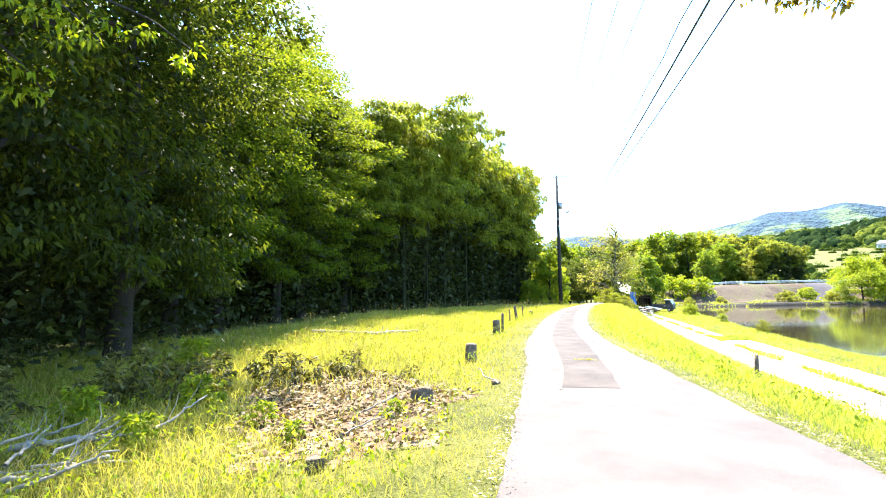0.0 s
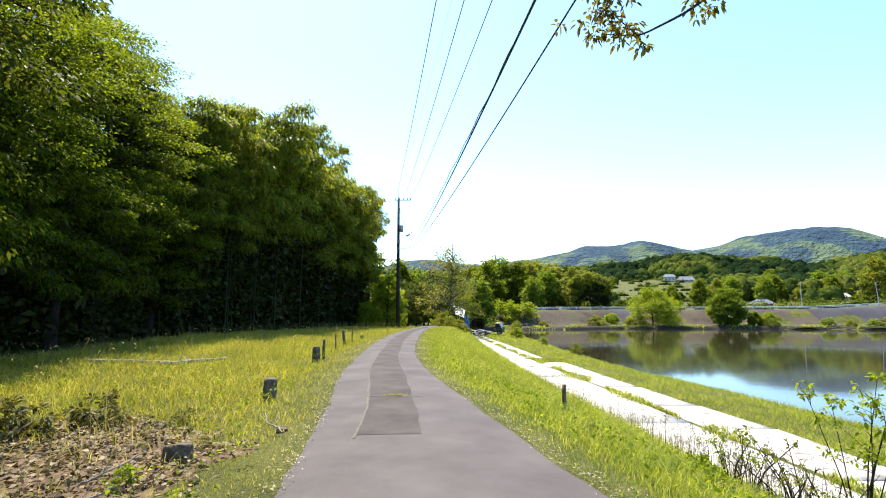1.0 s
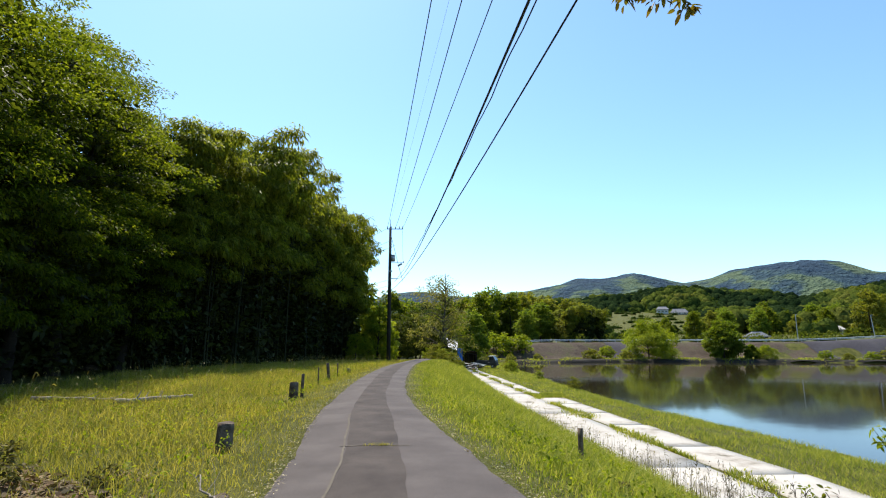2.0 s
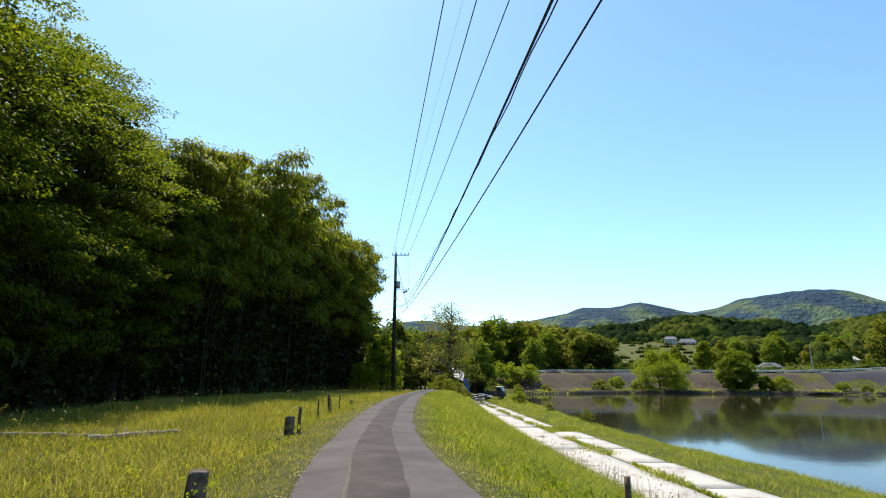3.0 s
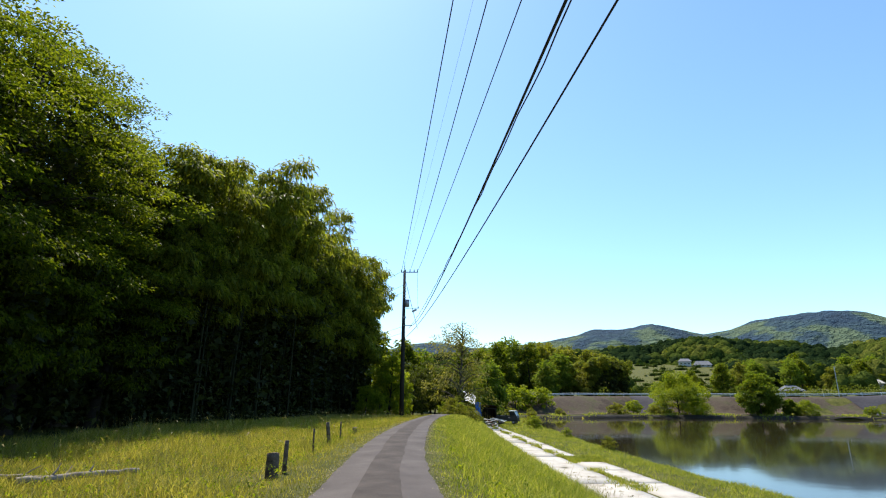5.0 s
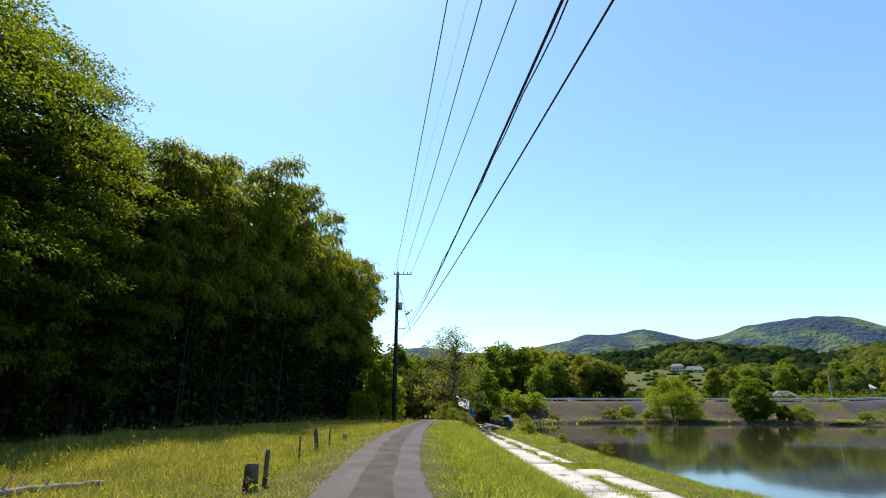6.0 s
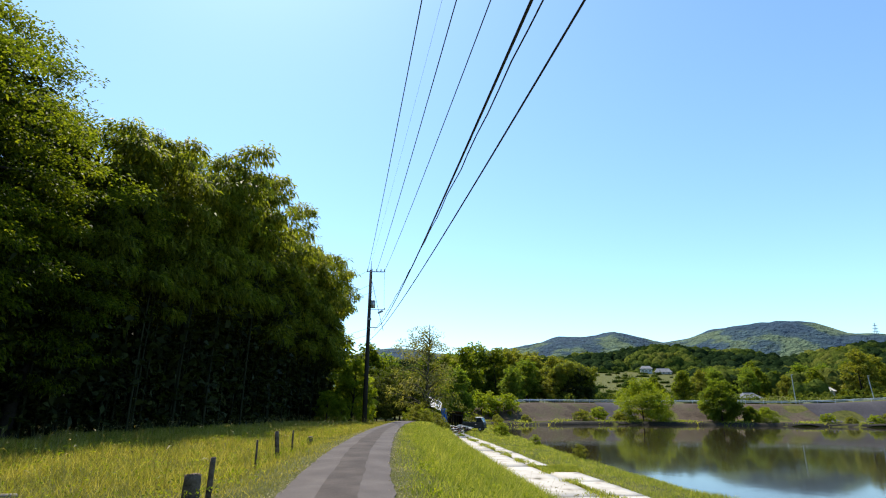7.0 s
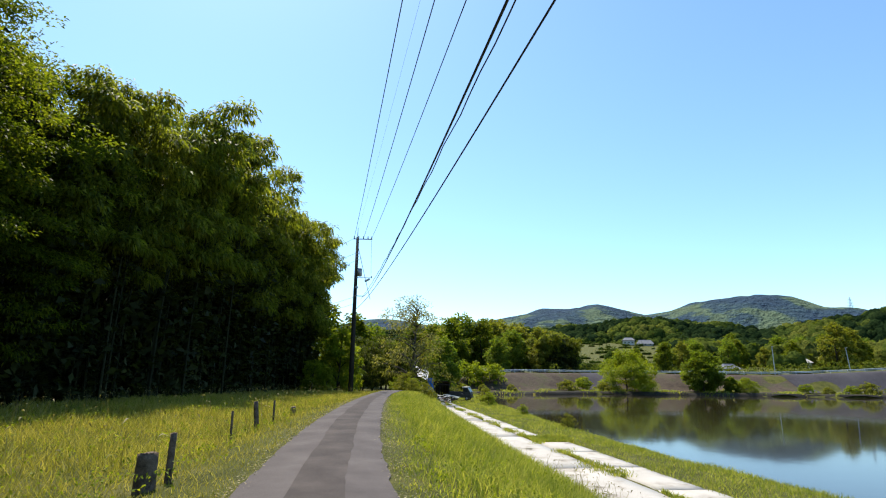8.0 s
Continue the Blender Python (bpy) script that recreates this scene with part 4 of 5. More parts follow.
# ---------------------------------------------------------------- fence posts and stumps
def log_post(name, x, y, r, h, tilt, turn, label, seed, group=""):
    """A weathered round post: lobed section, checked sides, worn sloping top."""
    rng = np.random.RandomState(seed)
    ob = thing(name, pose(x, y, float(land(x, y)) - 0.05, tilt, 0, turn), label, "post", group)
    seg, lev = 18, 7
    a = np.arange(seg) * 2 * np.pi / seg
    lob = 1 + 0.07 * np.sin(a * 3 + seed) + 0.05 * np.sin(a * 7 + seed * 2) + rng.uniform(-0.05, 0.03, seg)
    rows = []
    for k in range(lev):
        s = k / (lev - 1)
        rr = r * lob * (1.08 - 0.12 * s) * (1 + rng.uniform(-0.02, 0.02, seg))
        z = s * h + (0.06 * r * np.cos(a * 2 + seed) + 0.08 * r * np.cos(a + 1) if k == lev - 1 else 0 * a)
        rows.append(np.stack([np.cos(a) * rr, np.sin(a) * rr, z + 0 * a], -1))
    rows.append(np.stack([np.cos(a) * r * 0.8, np.sin(a) * r * 0.8, h - 0.008 + 0.07 * r * np.cos(a + 1)], -1))
    v = np.concatenate(rows + [np.array([[0, 0, h - 0.015]])])
    f = []
    for k in range(lev):
        for j in range(seg):
            f.append([k * seg + j, k * seg + (j + 1) % seg, (k + 1) * seg + (j + 1) % seg, (k + 1) * seg + j])
    top = lev * seg
    side = mesh_np("shaft", v, np.array(f), M_POST, True)
    child("shaft", side, ob)
    cap = np.array([[top + j, top + (j + 1) % seg, len(v) - 1] for j in range(seg)])
    child("end_grain", mesh_np("end_grain", v[top:], cap - top, M_ENDGRAIN), ob, "cracked grey end grain")
    return ob


M_ENDGRAIN = surface("grey_end_grain", [(0.3, (0.10, 0.08, 0.062)), (0.7, (0.19, 0.16, 0.13))], 18, 90, 0.95, 0.8, 0.01)
G = "posts beside the lane"
log_post("wooden_post", -3.59, 14.07, 0.125, 0.53, 0, 0, "thick weathered log post standing in meadow grass", 3, G)
log_post("wooden_post", -3.45, 14.44, 0.045, 0.70, 3, 40, "slim dark weathered post beside a thick log post", 4, G)
log_post("wooden_post", -3.9, 18.8, 0.025, 0.72, 4, 200, "thin grey stake in the meadow grass", 5, G)
log_post("wooden_post", -4.05, 21.7, 0.06, 0.8, -7, 70, "leaning split wooden post in the grass", 6, G)
log_post("wooden_post", -3.98, 23.3, 0.028, 0.72, 0, 20, "thin upright dark stake in the grass", 7, G)
log_post("wooden_post", -3.95, 26.2, 0.10, 0.36, 3, 110, "short sawn log stump near the lane", 8, G)
log_post("wooden_stump", -2.78, 6.85, 0.115, 0.46, 5, 150, "short leaning rotten post in long grass", 9, G)
log_post("wooden_stump", -2.55, 3.1, 0.15, 0.25, -4, 10, "low sawn log stump in leaf litter", 10, G)
log_post("wooden_stump", -2.7, 0.45, 0.09, 0.18, 3, 60, "small sawn stump with a pale cut top", 11, G)
log_post("wooden_stump", -1.68, 3.95, 0.07, 0.10, 10, 60, "rotten dark stump at the lane's verge", 12, G)
log_post("wooden_post", 2.85, 8.2, 0.042, 0.74, 2, 0, "charred dark stake on the grassy bank", 13)

def fallen_log(name, p, q, r0, r1, label, seed, mat=None):
    """A fallen stem with bends, knots and a broken end."""
    rng = np.random.RandomState(seed)
    u = np.linspace(0, 1, 12)
    p, q = np.array(p, float), np.array(q, float)
    pts = p + (q - p) * u[:, None] + np.stack([np.zeros(12), rng.normal(size=12) * 0.03, np.abs(rng.normal(size=12)) * 0.02], -1)
    ob = thing(name, pose(*p), label, "log")
    pieces = [tube(pts - p, np.linspace(r0, r1, 12) * rng.uniform(0.9, 1.1, 12), 9)]
    child("stem", mesh_np("stem", *join(pieces), mat or M_DRYWOOD, True), ob)
    d = unit(q - p)
    for k in range(3):
        s = rng.uniform(0.2, 0.8)
        b = pts[int(s * 11)] - p
        e = b + d * 0.25 + np.array([rng.uniform(-0.2, 0.2), rng.uniform(-0.2, 0.2), rng.uniform(0.1, 0.3)])
        child("twig", mesh_np("twig", *tube([b, (b + e) / 2 + 0.02, e], [r1 * 0.5, r1 * 0.35, r1 * 0.15], 5), mat or M_DRYWOOD, True), ob)
    return ob


M_DRYWOOD = surface("bleached_dead_wood", [(0.3, (0.20, 0.17, 0.14)), (0.7, (0.36, 0.32, 0.27))], 4, 40, 0.9, 0.6, 0.01)
zg = lambda x, y: float(land(x, y))
fallen_log("fallen_log", (-7.95, 12.95, zg(-8, 13) + 0.16), (-6.75, 14.9, zg(-6.8, 14.9) + 0.12), 0.07, 0.05, "bleached fallen log lying in the meadow", 3)
fallen_log("fallen_log", (-10.2, 13.2, zg(-10.2, 13.2) + 0.15), (-7.7, 13.9, zg(-7.7, 13.9) + 0.13), 0.06, 0.04, "bleached fallen log lying in the meadow", 4)
fallen_log("fallen_branch", (-5.9, 0.0, zg(-5.9, 0) + 0.12), (-5.0, 0.75, zg(-5, 0.75) + 0.16), 0.04, 0.025, "grey fallen branch among weeds", 5)
fallen_log("fallen_branch", (-5.2, -0.6, zg(-5.2, -0.6) + 0.06), (-4.7, 0.1, zg(-4.7, 0.1) + 0.12), 0.03, 0.02, "grey fallen branch among weeds", 6)
rb = np.random.RandomState(66)
for k in range(9):
    x, y = -5.5 + rb.normal() * 0.45, -0.25 + rb.normal() * 0.45
    a = rb.uniform(0, 3.14)
    fallen_log("dead_branch", (x, y, zg(x, y) + rb.uniform(0.03, 0.25)), (x + math.cos(a) * 0.8, y + math.sin(a) * 0.8, zg(x, y) + rb.uniform(0.03, 0.4)), 0.02, 0.009, "dry grey branch in a heap of cuttings", 70 + k)
for k in range(5):
    x, y = -3.8 + rb.normal() * 1.1, 2.6 + rb.normal() * 1.3
    a = rb.uniform(0, 3.14)
    fallen_log("dead_branch", (x, y, zg(x, y) + 0.03), (x + math.cos(a) * 0.7, y + math.sin(a) * 0.7, zg(x, y) + rb.uniform(0.05, 0.3)), 0.012, 0.006, "thin dry branch on the leaf litter", 90 + k)
# scrub heap with glossy leaves and weeds
weed = [broad_tree("weed", 101 + k, 0.55, 0.38, 0.03, 34, 14, (0.085, 0.07)[k], (M_FRESH, M_SCRUB)[k], ("bright yellow-green leafy weed", "tangled brown-green bramble")[k] + " by the lane", "weed", limbs=0, full=True) for k in range(2)]
spots = [(0, (-5.6, 2.3, 0, 1.0)), (0, (-4.9, 0.6, 50, 0.8)), (1, (-5.2, 4.2, 0, 1.3)), (1, (-4.6, 4.9, 80, 1.2)), (1, (-5.9, 4.6, 10, 1.4)), (1, (-6.6, 3.6, 60, 1.5)), (1, (-6.2, 2.9, 160, 1.4)), (0, (-6.4, 1.2, 90, 1.0)), (1, (-7.0, 2.2, 20, 1.5)), (1, (-7.6, 3.2, 200, 1.7)), (0, (-3.4, 1.2, 30, 0.5)), (0, (-2.6, 2.2, 100, 0.45)), (0, (-4.2, 1.8, 140, 0.6)), (1, (-3.5, 5.2, 40, 0.6)),
         (0, (3.4, 3.2, 40, 0.7)), (0, (4.2, 5.0, 90, 0.8)), (1, (3.0, 2.0, 10, 0.6)), (0, (4.8, 6.6, 10, 0.9)), (1, (2.6, 5.5, 60, 0.5)), (0, (-8.2, 5.2, 60, 1.3)), (1, (-7.9, 1.0, 110, 1.6)), (1, (-6.8, 0.2, 10, 1.2))]
plant_copies(weed, spots, "weeds by the lane")

# ---------------------------------------------------------------- power line
def utility_pole(x, y, seed, lamp=True, h=14.9):
    z0 = float(land(x, y))
    ob = thing("utility_pole", pose(x, y, z0 + 0.42), "tall dark concrete utility pole with crossarms and a lamp", "utility pole", "power line")
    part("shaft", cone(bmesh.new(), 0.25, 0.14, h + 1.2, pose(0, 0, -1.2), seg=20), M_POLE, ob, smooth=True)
    part("tip_spike", cone(bmesh.new(), 0.05, 0.02, 1.0, pose(0, 0, h), 8), M_METAL, ob)
    arm = part("crossarm", box(bmesh.new(), 1.9, 0.09, 0.09, pose(0.55, -0.14, h - 0.2), 0.01), M_METAL, ob, "galvanised steel crossarm")
    for dx in (-0.33, 0.12, 0.6, 1.05, 1.42):
        bm = bmesh.new()
        for k in range(3):
            cone(bm, 0.075 - 0.012 * k, 0.045, 0.09, pose(dx, -0.14, h - 0.155 + 0.085 * k), 10)
        part("insulator", bm, M_PORCELAIN, arm, "grey porcelain insulator")
    part("crossarm", box(bmesh.new(), 0.95, 0.08, 0.08, pose(0.45, -0.14, 8.9), 0.01), M_METAL, ob, "galvanised steel crossarm")
    bm = bmesh.new()
    cone(bm, 0.26, 0.26, 0.72, pose(0.34, -0.1, 10.9), 16)
    cone(bm, 0.28, 0.2, 0.06, pose(0.34, -0.1, 11.62), 16)
    part("transformer", bm, M_METAL, ob, "grey cylindrical pole transformer", True)
    for k in range(5):
        part("bracket", box(bmesh.new(), 0.28, 0.12, 0.05, pose(0.08, -0.12, 11.9 + 0.32 * k), 0.008), M_METAL, ob)
    part("bracket", box(bmesh.new(), 0.3, 0.2, 0.18, pose(0.12, -0.15, 9.75), 0.02), M_METAL, ob)
    if lamp:
        part("lamp_arm", box(bmesh.new(), 1.45, 0.05, 0.05, pose(0.85, -0.12, 10.75), 0.006), M_METAL, ob)
        bm = box(bmesh.new(), 0.55, 0.22, 0.2, pose(1.15, -0.12, 10.5, 0, -28, 0), 0.05)
        part("lamp_head", bm, M_METAL, ob, "small grey street lamp head")
        part("insulator", cone(bmesh.new(), 0.07, 0.05, 0.22, pose(1.55, -0.12, 10.72), 10), M_PORCELAIN, ob)
    v, f = tube([(0.1, -0.1, 13.9), (0.85, -0.1, 11.0), (1.5, -0.1, 8.6)], [0.03, 0.03, 0.03], 6)
    child("brace", mesh_np("brace", v, f, M_METAL, True), ob)
    v, f = tube([(1.42, -0.14, 14.6), (1.44, -0.14, 13.5), (1.5, -0.12, 11.0)], [0.012] * 3, 5)
    child("drop_wire", mesh_np("drop_wire", v, f, M_CABLE, True), ob)
    for k in range(8):
        part("step_bolt", cone(bmesh.new(), 0.012, 0.012, 0.2, pose(0.1 if k % 2 else -0.1, 0, 2.6 + 0.8 * k, 0, 90 if k % 2 else -90, 0), 6), M_METAL, ob)
    return z0 + 0.42


M_PORCELAIN = surface("porcelain", [(0.3, (0.35, 0.34, 0.33)), (0.7, (0.5, 0.5, 0.48))], 5, 40, 0.35, 0.0, fine_dark=0.9)
PX, PY = -4.6, 59.2
QX, QY = 5.1, -25.0
pz = utility_pole(PX, PY, 1)
qz = utility_pole(QX, QY, 2, False, 12.2)
rz = utility_pole(-40, 118, 3, False)


def cable(name, p, q, sag, r, label, wave=0.0):
    u = np.linspace(0, 1, 90)
    p, q = np.array(p, float), np.array(q, float)
    pts = p + (q - p) * u[:, None]
    pts[:, 2] -= sag * 4 * u * (1 - u)
    if wave:
        pts[:, 0] += wave * np.sin(u * 160) * np.minimum(1, 30 * u * (1 - u))
        pts[:, 2] += wave * np.sin(u * 97 + 1) * np.minimum(1, 30 * u * (1 - u))
    v, f = tube(pts - p, np.full(90, r), 6)
    ob = tagged(new(name, mesh_np(name, v, f, M_CABLE, True)), label, "cable", "overhead wires")
    ob.location = p
    return ob


ah = 14.9 - 0.2 + 0.1
for dx, qx, qh in ((-0.33, 4.56, 11.35), (0.6, 5.41, 11.1), (1.42, 6.23, 10.64)):
    cable("power_wire", (PX + dx, PY - 0.14, pz + ah), (qx, QY, qh), 1.1, 0.017, "thin black overhead power wire")
cable("earth_wire", (PX, PY, pz + 15.7), (5.87, QY, 12.67), 0.8, 0.004, "very thin overhead earth wire")
cable("power_cable", (PX + 0.85, PY - 0.14, pz + 8.9), (3.93, QY, 5.62), 1.8, 0.018, "black overhead low-voltage cable")
cable("power_cable", (PX + 0.6, PY - 0.14, pz + 8.6), (6.4, QY, 10.74), 1.8, 0.017, "black twisted overhead cable", 0.02)
cable("telephone_cable", (PX + 0.15, PY - 0.15, pz + 7.6), (6.44, QY, 8.69), 1.8, 0.019, "thick black telephone cable")
for dx, h in ((-0.33, ah), (0.12, ah - 1.4), (0.6, ah - 2.0), (0.2, 8.9), (0.2, 8.2)):
    cable("power_wire", (PX + dx, PY, pz + h), (-40, 118, rz + h), 0.9, 0.014, "thin black overhead power wire")

# ---------------------------------------------------------------- far embankment, guard rail, houses
M_RETAIN = surface("grey_block_facing", [(0.3, (0.05, 0.046, 0.052)), (0.55, (0.072, 0.067, 0.074)), (0.75, (0.09, 0.083, 0.082))], 0.15, 3.0, 0.95, 0.7, 0.1, fine_dark=0.7)
M_RAIL = surface("painted_rail", [(0.3, (0.50, 0.52, 0.54)), (0.7, (0.66, 0.68, 0.70))], 0.8, 30, 0.5, 0.0, fine_dark=0.9)


def slope_sheet(x0, x1, d0, d1, lift, nx):
    xs = np.linspace(x0, x1, nx)
    ds = np.linspace(d0, d1, 12)
    X, D = np.meshgrid(xs, ds)
    Y = shore_far(X) + D - 0.8 * wave_noise(X, shore_far(X), 11, 14) * 0
    Z = land(X, Y) + lift
    v = np.stack([X, Y, Z], -1).reshape(-1, 3)
    i = (np.arange(11)[:, None] * nx + np.arange(nx - 1)[None, :]).reshape(-1, 1)
    return v, np.concatenate([i, i + 1, i + nx + 1, i + nx], 1)


v, f = slope_sheet(14, 96, 3.5, 15.5, 0.07, 90)
bank = tagged(new("embankment", mesh_np("embankment", v, f, M_BANK, True)), "dry brown stony embankment below the far road", "embankment", kind="structure")
wall = thing("retaining_slope", Matrix(), "dark grey block-faced retaining slope under the road", "retaining wall", kind="structure")
for x0, x1 in [(91 + 7.5 * k, 91 + 7.5 * k + 7.44) for k in range(12)] + [(44.5, 51.5)]:
    v, f = slope_sheet(x0, x1, 5.0, 15.2, 0.16, 8)
    child("panel", mesh_np("panel", v, f, M_RETAIN, True), wall)

rail = thing("guard_rail", Matrix(), "pale metal guard rail along the far road", "guard rail")
xs = np.arange(12, 180, 2.0)
ysr = shore_far(xs) + 16.2
zs = land(xs, ysr)
for k in (0.45, 0.72):
    v, f = tube(np.stack([xs, ysr, zs + k], -1), np.full(len(xs), 0.075), 6)
    child("rail", mesh_np("rail", v, f, M_RAIL, True), rail)
post_mesh = None
for x, y, z in zip(xs[::2], ysr[::2], zs[::2]):
    if post_mesh is None:
        bm = cone(bmesh.new(), 0.06, 0.06, 1.0, seg=8)
        ob = part("post", bm, M_RAIL, rail)
        post_mesh = ob.data
    else:
        ob = child("post", post_mesh, rail)
    ob.location = (x, y, z - 0.1)

# low stone revetment at the far waterline, coloured dark for the shadow there
M_SHORE_SHADE = surface("shadow_dark_shore_stone", [(0.3, (0.02, 0.017, 0.013)), (0.7, (0.05, 0.043, 0.032))], 0.4, 4, 0.7, 0.8, 0.1)
v, f = slope_sheet(16, 170, -0.6, 0.9, 0.05, 150)
tagged(new("shore_stones", mesh_np("shore_stones", v, f, M_SHORE_SHADE, True)), "stone edging at the far waterline, its shadow painted dark", "revetment", kind="structure")

M_PLASTER = surface("white_plaster", [(0.3, (0.36, 0.355, 0.34)), (0.7, (0.46, 0.455, 0.44))], 0.5, 20, 0.9, 0.1, 0.01, fine_dark=0.9)
M_TILE = surface("grey_roof_tile", [(0.3, (0.12, 0.125, 0.14)), (0.7, (0.20, 0.205, 0.22))], 0.5, 8, 0.85, 0.5, 0.05, fine_dark=0.75)
M_PALEROOF = surface("pale_metal_roof", [(0.3, (0.30, 0.29, 0.265)), (0.7, (0.38, 0.37, 0.34))], 0.5, 8, 0.8, 0.2, 0.02, fine_dark=0.85)
M_PANE = surface("dark_window_pane", [(0.3, (0.02, 0.025, 0.03)), (0.7, (0.04, 0.045, 0.05))], 1, 10, 0.1, 0.0)


def house(x, y, turn, w, d, h, roof_h, roof_mat, label):
    ob = thing("house", pose(x, y, float(land(x, y)) - 0.2, 0, 0, turn), label, "house")
    part("wall", box(bmesh.new(), w, d, h, pose(0, 0, h / 2), 0.02), M_PLASTER, ob)
    bm = bmesh.new()
    o = 0.7
    pts = [(-w / 2 - o, -d / 2 - o, h), (w / 2 + o, -d / 2 - o, h), (w / 2 + o, d / 2 + o, h), (-w / 2 - o, d / 2 + o, h), (-w / 2 + d * 0.18, 0, h + roof_h), (w / 2 - d * 0.18, 0, h + roof_h)]
    vs = [bm.verts.new(p) for p in pts] + [bm.verts.new((p[0], p[1], p[2] - 0.18)) for p in pts[:4]]
    for q in ((0, 1, 5, 4), (1, 2, 5), (2, 3, 4, 5), (3, 0, 4), (6, 7, 1, 0), (7, 8, 2, 1), (8, 9, 3, 2), (9, 6, 0, 3), (9, 8, 7, 6)):
        bm.faces.new([vs[k] for k in q])
    part("roof", bm, roof_mat, ob)
    part("ridge", box(bmesh.new(), w - d * 0.36, 0.3, 0.25, pose(0, 0, h + roof_h), 0.05), roof_mat, ob)
    for k in range(3):
        wx = -w * 0.32 + k * w * 0.32
        win = part("window", box(bmesh.new(), 1.7, 0.12, 1.2, pose(wx, -d / 2 - 0.03, h * 0.55), 0.01), M_RAIL, ob)
        part("pane", box(bmesh.new(), 1.5, 0.06, 1.0, pose(wx, -d / 2 - 0.08, h * 0.55)), M_PANE, win)
    return ob


house(152.5, 200, -35, 7.5, 5, 2.2, 1.4, M_PALEROOF, "white house with a pale roof above the far road")
house(144.5, 197, -25, 3.5, 3, 3.2, 0.6, M_RAIL, "small white shed beside a house on the far road")
house(115, 186, 10, 5.5, 4, 1.0, 1.6, M_TILE, "low house with a grey tiled hip roof")
house(187, 398, -20, 11, 7, 1.4, 3.0, M_TILE, "farmhouse with a dark tiled roof among terraced fields")
house(176, 402, -20, 8, 7, 3.6, 2.2, M_TILE, "small farm outbuilding with a tiled roof")
house(228, 232, -35, 16, 9, 7.5, 2.6, M_TILE, "two-storey house with a grey tiled roof")
plant_copies(far_wood, [(1, (160, 190, 0, 1.02)), (1, (169, 193, 90, 0.92)), (2, (154, 206, 40, 0.6)), (2, (176, 198, 30, 0.75)), (0, (128, 205, 60, 0.7)), (2, (136, 212, 20, 0.72)), (0, (120, 214, 10, 0.75)), (1, (111, 208, 130, 0.7)), (2, (103, 206, 200, 0.72)),
                        (0, (142, 226, 80, 0.8)), (2, (96, 216, 250, 0.6)), (1, (190, 214, 250, 0.8)), (0, (205, 225, 0, 0.85)), (2, (152, 240, 120, 0.9)), (0, (172, 236, 120, 0.9)), (2, (162, 215, 20, 0.7)), (0, (186, 240, 200, 0.9)), (2, (112, 225, 20, 0.7)), (0, (131, 236, 200, 0.8)), (2, (206, 250, 70, 0.95)), (1, (200, 206, 70, 0.8)), (2, (88, 196, 70, 0.45)), (1, (144, 207, 30, 0.5))], "trees beyond the far road")

def lamp_post(x, y, h, tilt):
    ob = thing("roadside_pole", pose(x, y, float(land(x, y)) - 0.1, 0, tilt, 0), "slim grey roadside pole by the far guard rail", "pole", "roadside poles")
    part("shaft", cone(bmesh.new(), 0.11, 0.08, h, seg=10), M_METAL, ob)
    part("cap", box(bmesh.new(), 0.5, 0.2, 0.12, pose(0.15, 0, h), 0.02), M_METAL, ob)


lamp_post(110, 129.5, 6.0, -4)
lamp_post(93, 133, 7.0, 0)

# transmission tower on the mountain
tower = thing("transmission_tower", pose(1372, 1500, 175), "steel lattice transmission tower on the far ridge", "tower")
for sx in (-1, 1):
    for sy in (-1, 1):
        child("leg", mesh_np("leg", *tube([(sx * 6, sy * 6, 0), (sx * 2.2, sy * 2.2, 32), (sx * 0.6, sy * 0.6, 56)], [0.7, 0.6, 0.4], 5), M_METAL), tower)
for z, w in ((30, 11), (39, 9), (48, 7)):
    part("crossarm", box(bmesh.new(), w * 2, 1.2, 1.2, pose(0, 0, z)), M_METAL, tower)

# ---------------------------------------------------------------- collapsed shed and old truck at the track's end
M_BLUE = surface("blue_tarpaulin", [(0.3, (0.015, 0.10, 0.45)), (0.7, (0.03, 0.17, 0.62))], 1.5, 12, 0.5, 0.6, 0.05, fine_dark=0.8)
M_SHEET = surface("white_sheet_metal", [(0.3, (0.55, 0.54, 0.52)), (0.7, (0.72, 0.71, 0.69))], 1.0, 18, 0.55, 0.2, 0.01, fine_dark=0.8)
M_DARKWOOD = surface("dark_shed_boards", [(0.3, (0.02, 0.017, 0.014)), (0.7, (0.05, 0.042, 0.035))], 1.5, 20, 0.95, 0.6, 0.02)
M_TYRE = surface("tyre_rubber", [(0.3, (0.015, 0.015, 0.015)), (0.7, (0.03, 0.03, 0.03))], 3, 30, 0.9, 0.2, 0.005)
M_RUST = surface("rusty_metal", [(0.3, (0.12, 0.06, 0.035)), (0.7, (0.22, 0.13, 0.08))], 2, 25, 0.85, 0.5, 0.01)
M_ORANGE = surface("faded_orange_plastic", [(0.3, (0.45, 0.10, 0.04)), (0.7, (0.6, 0.17, 0.08))], 2, 20, 0.6, 0.1, 0.005)

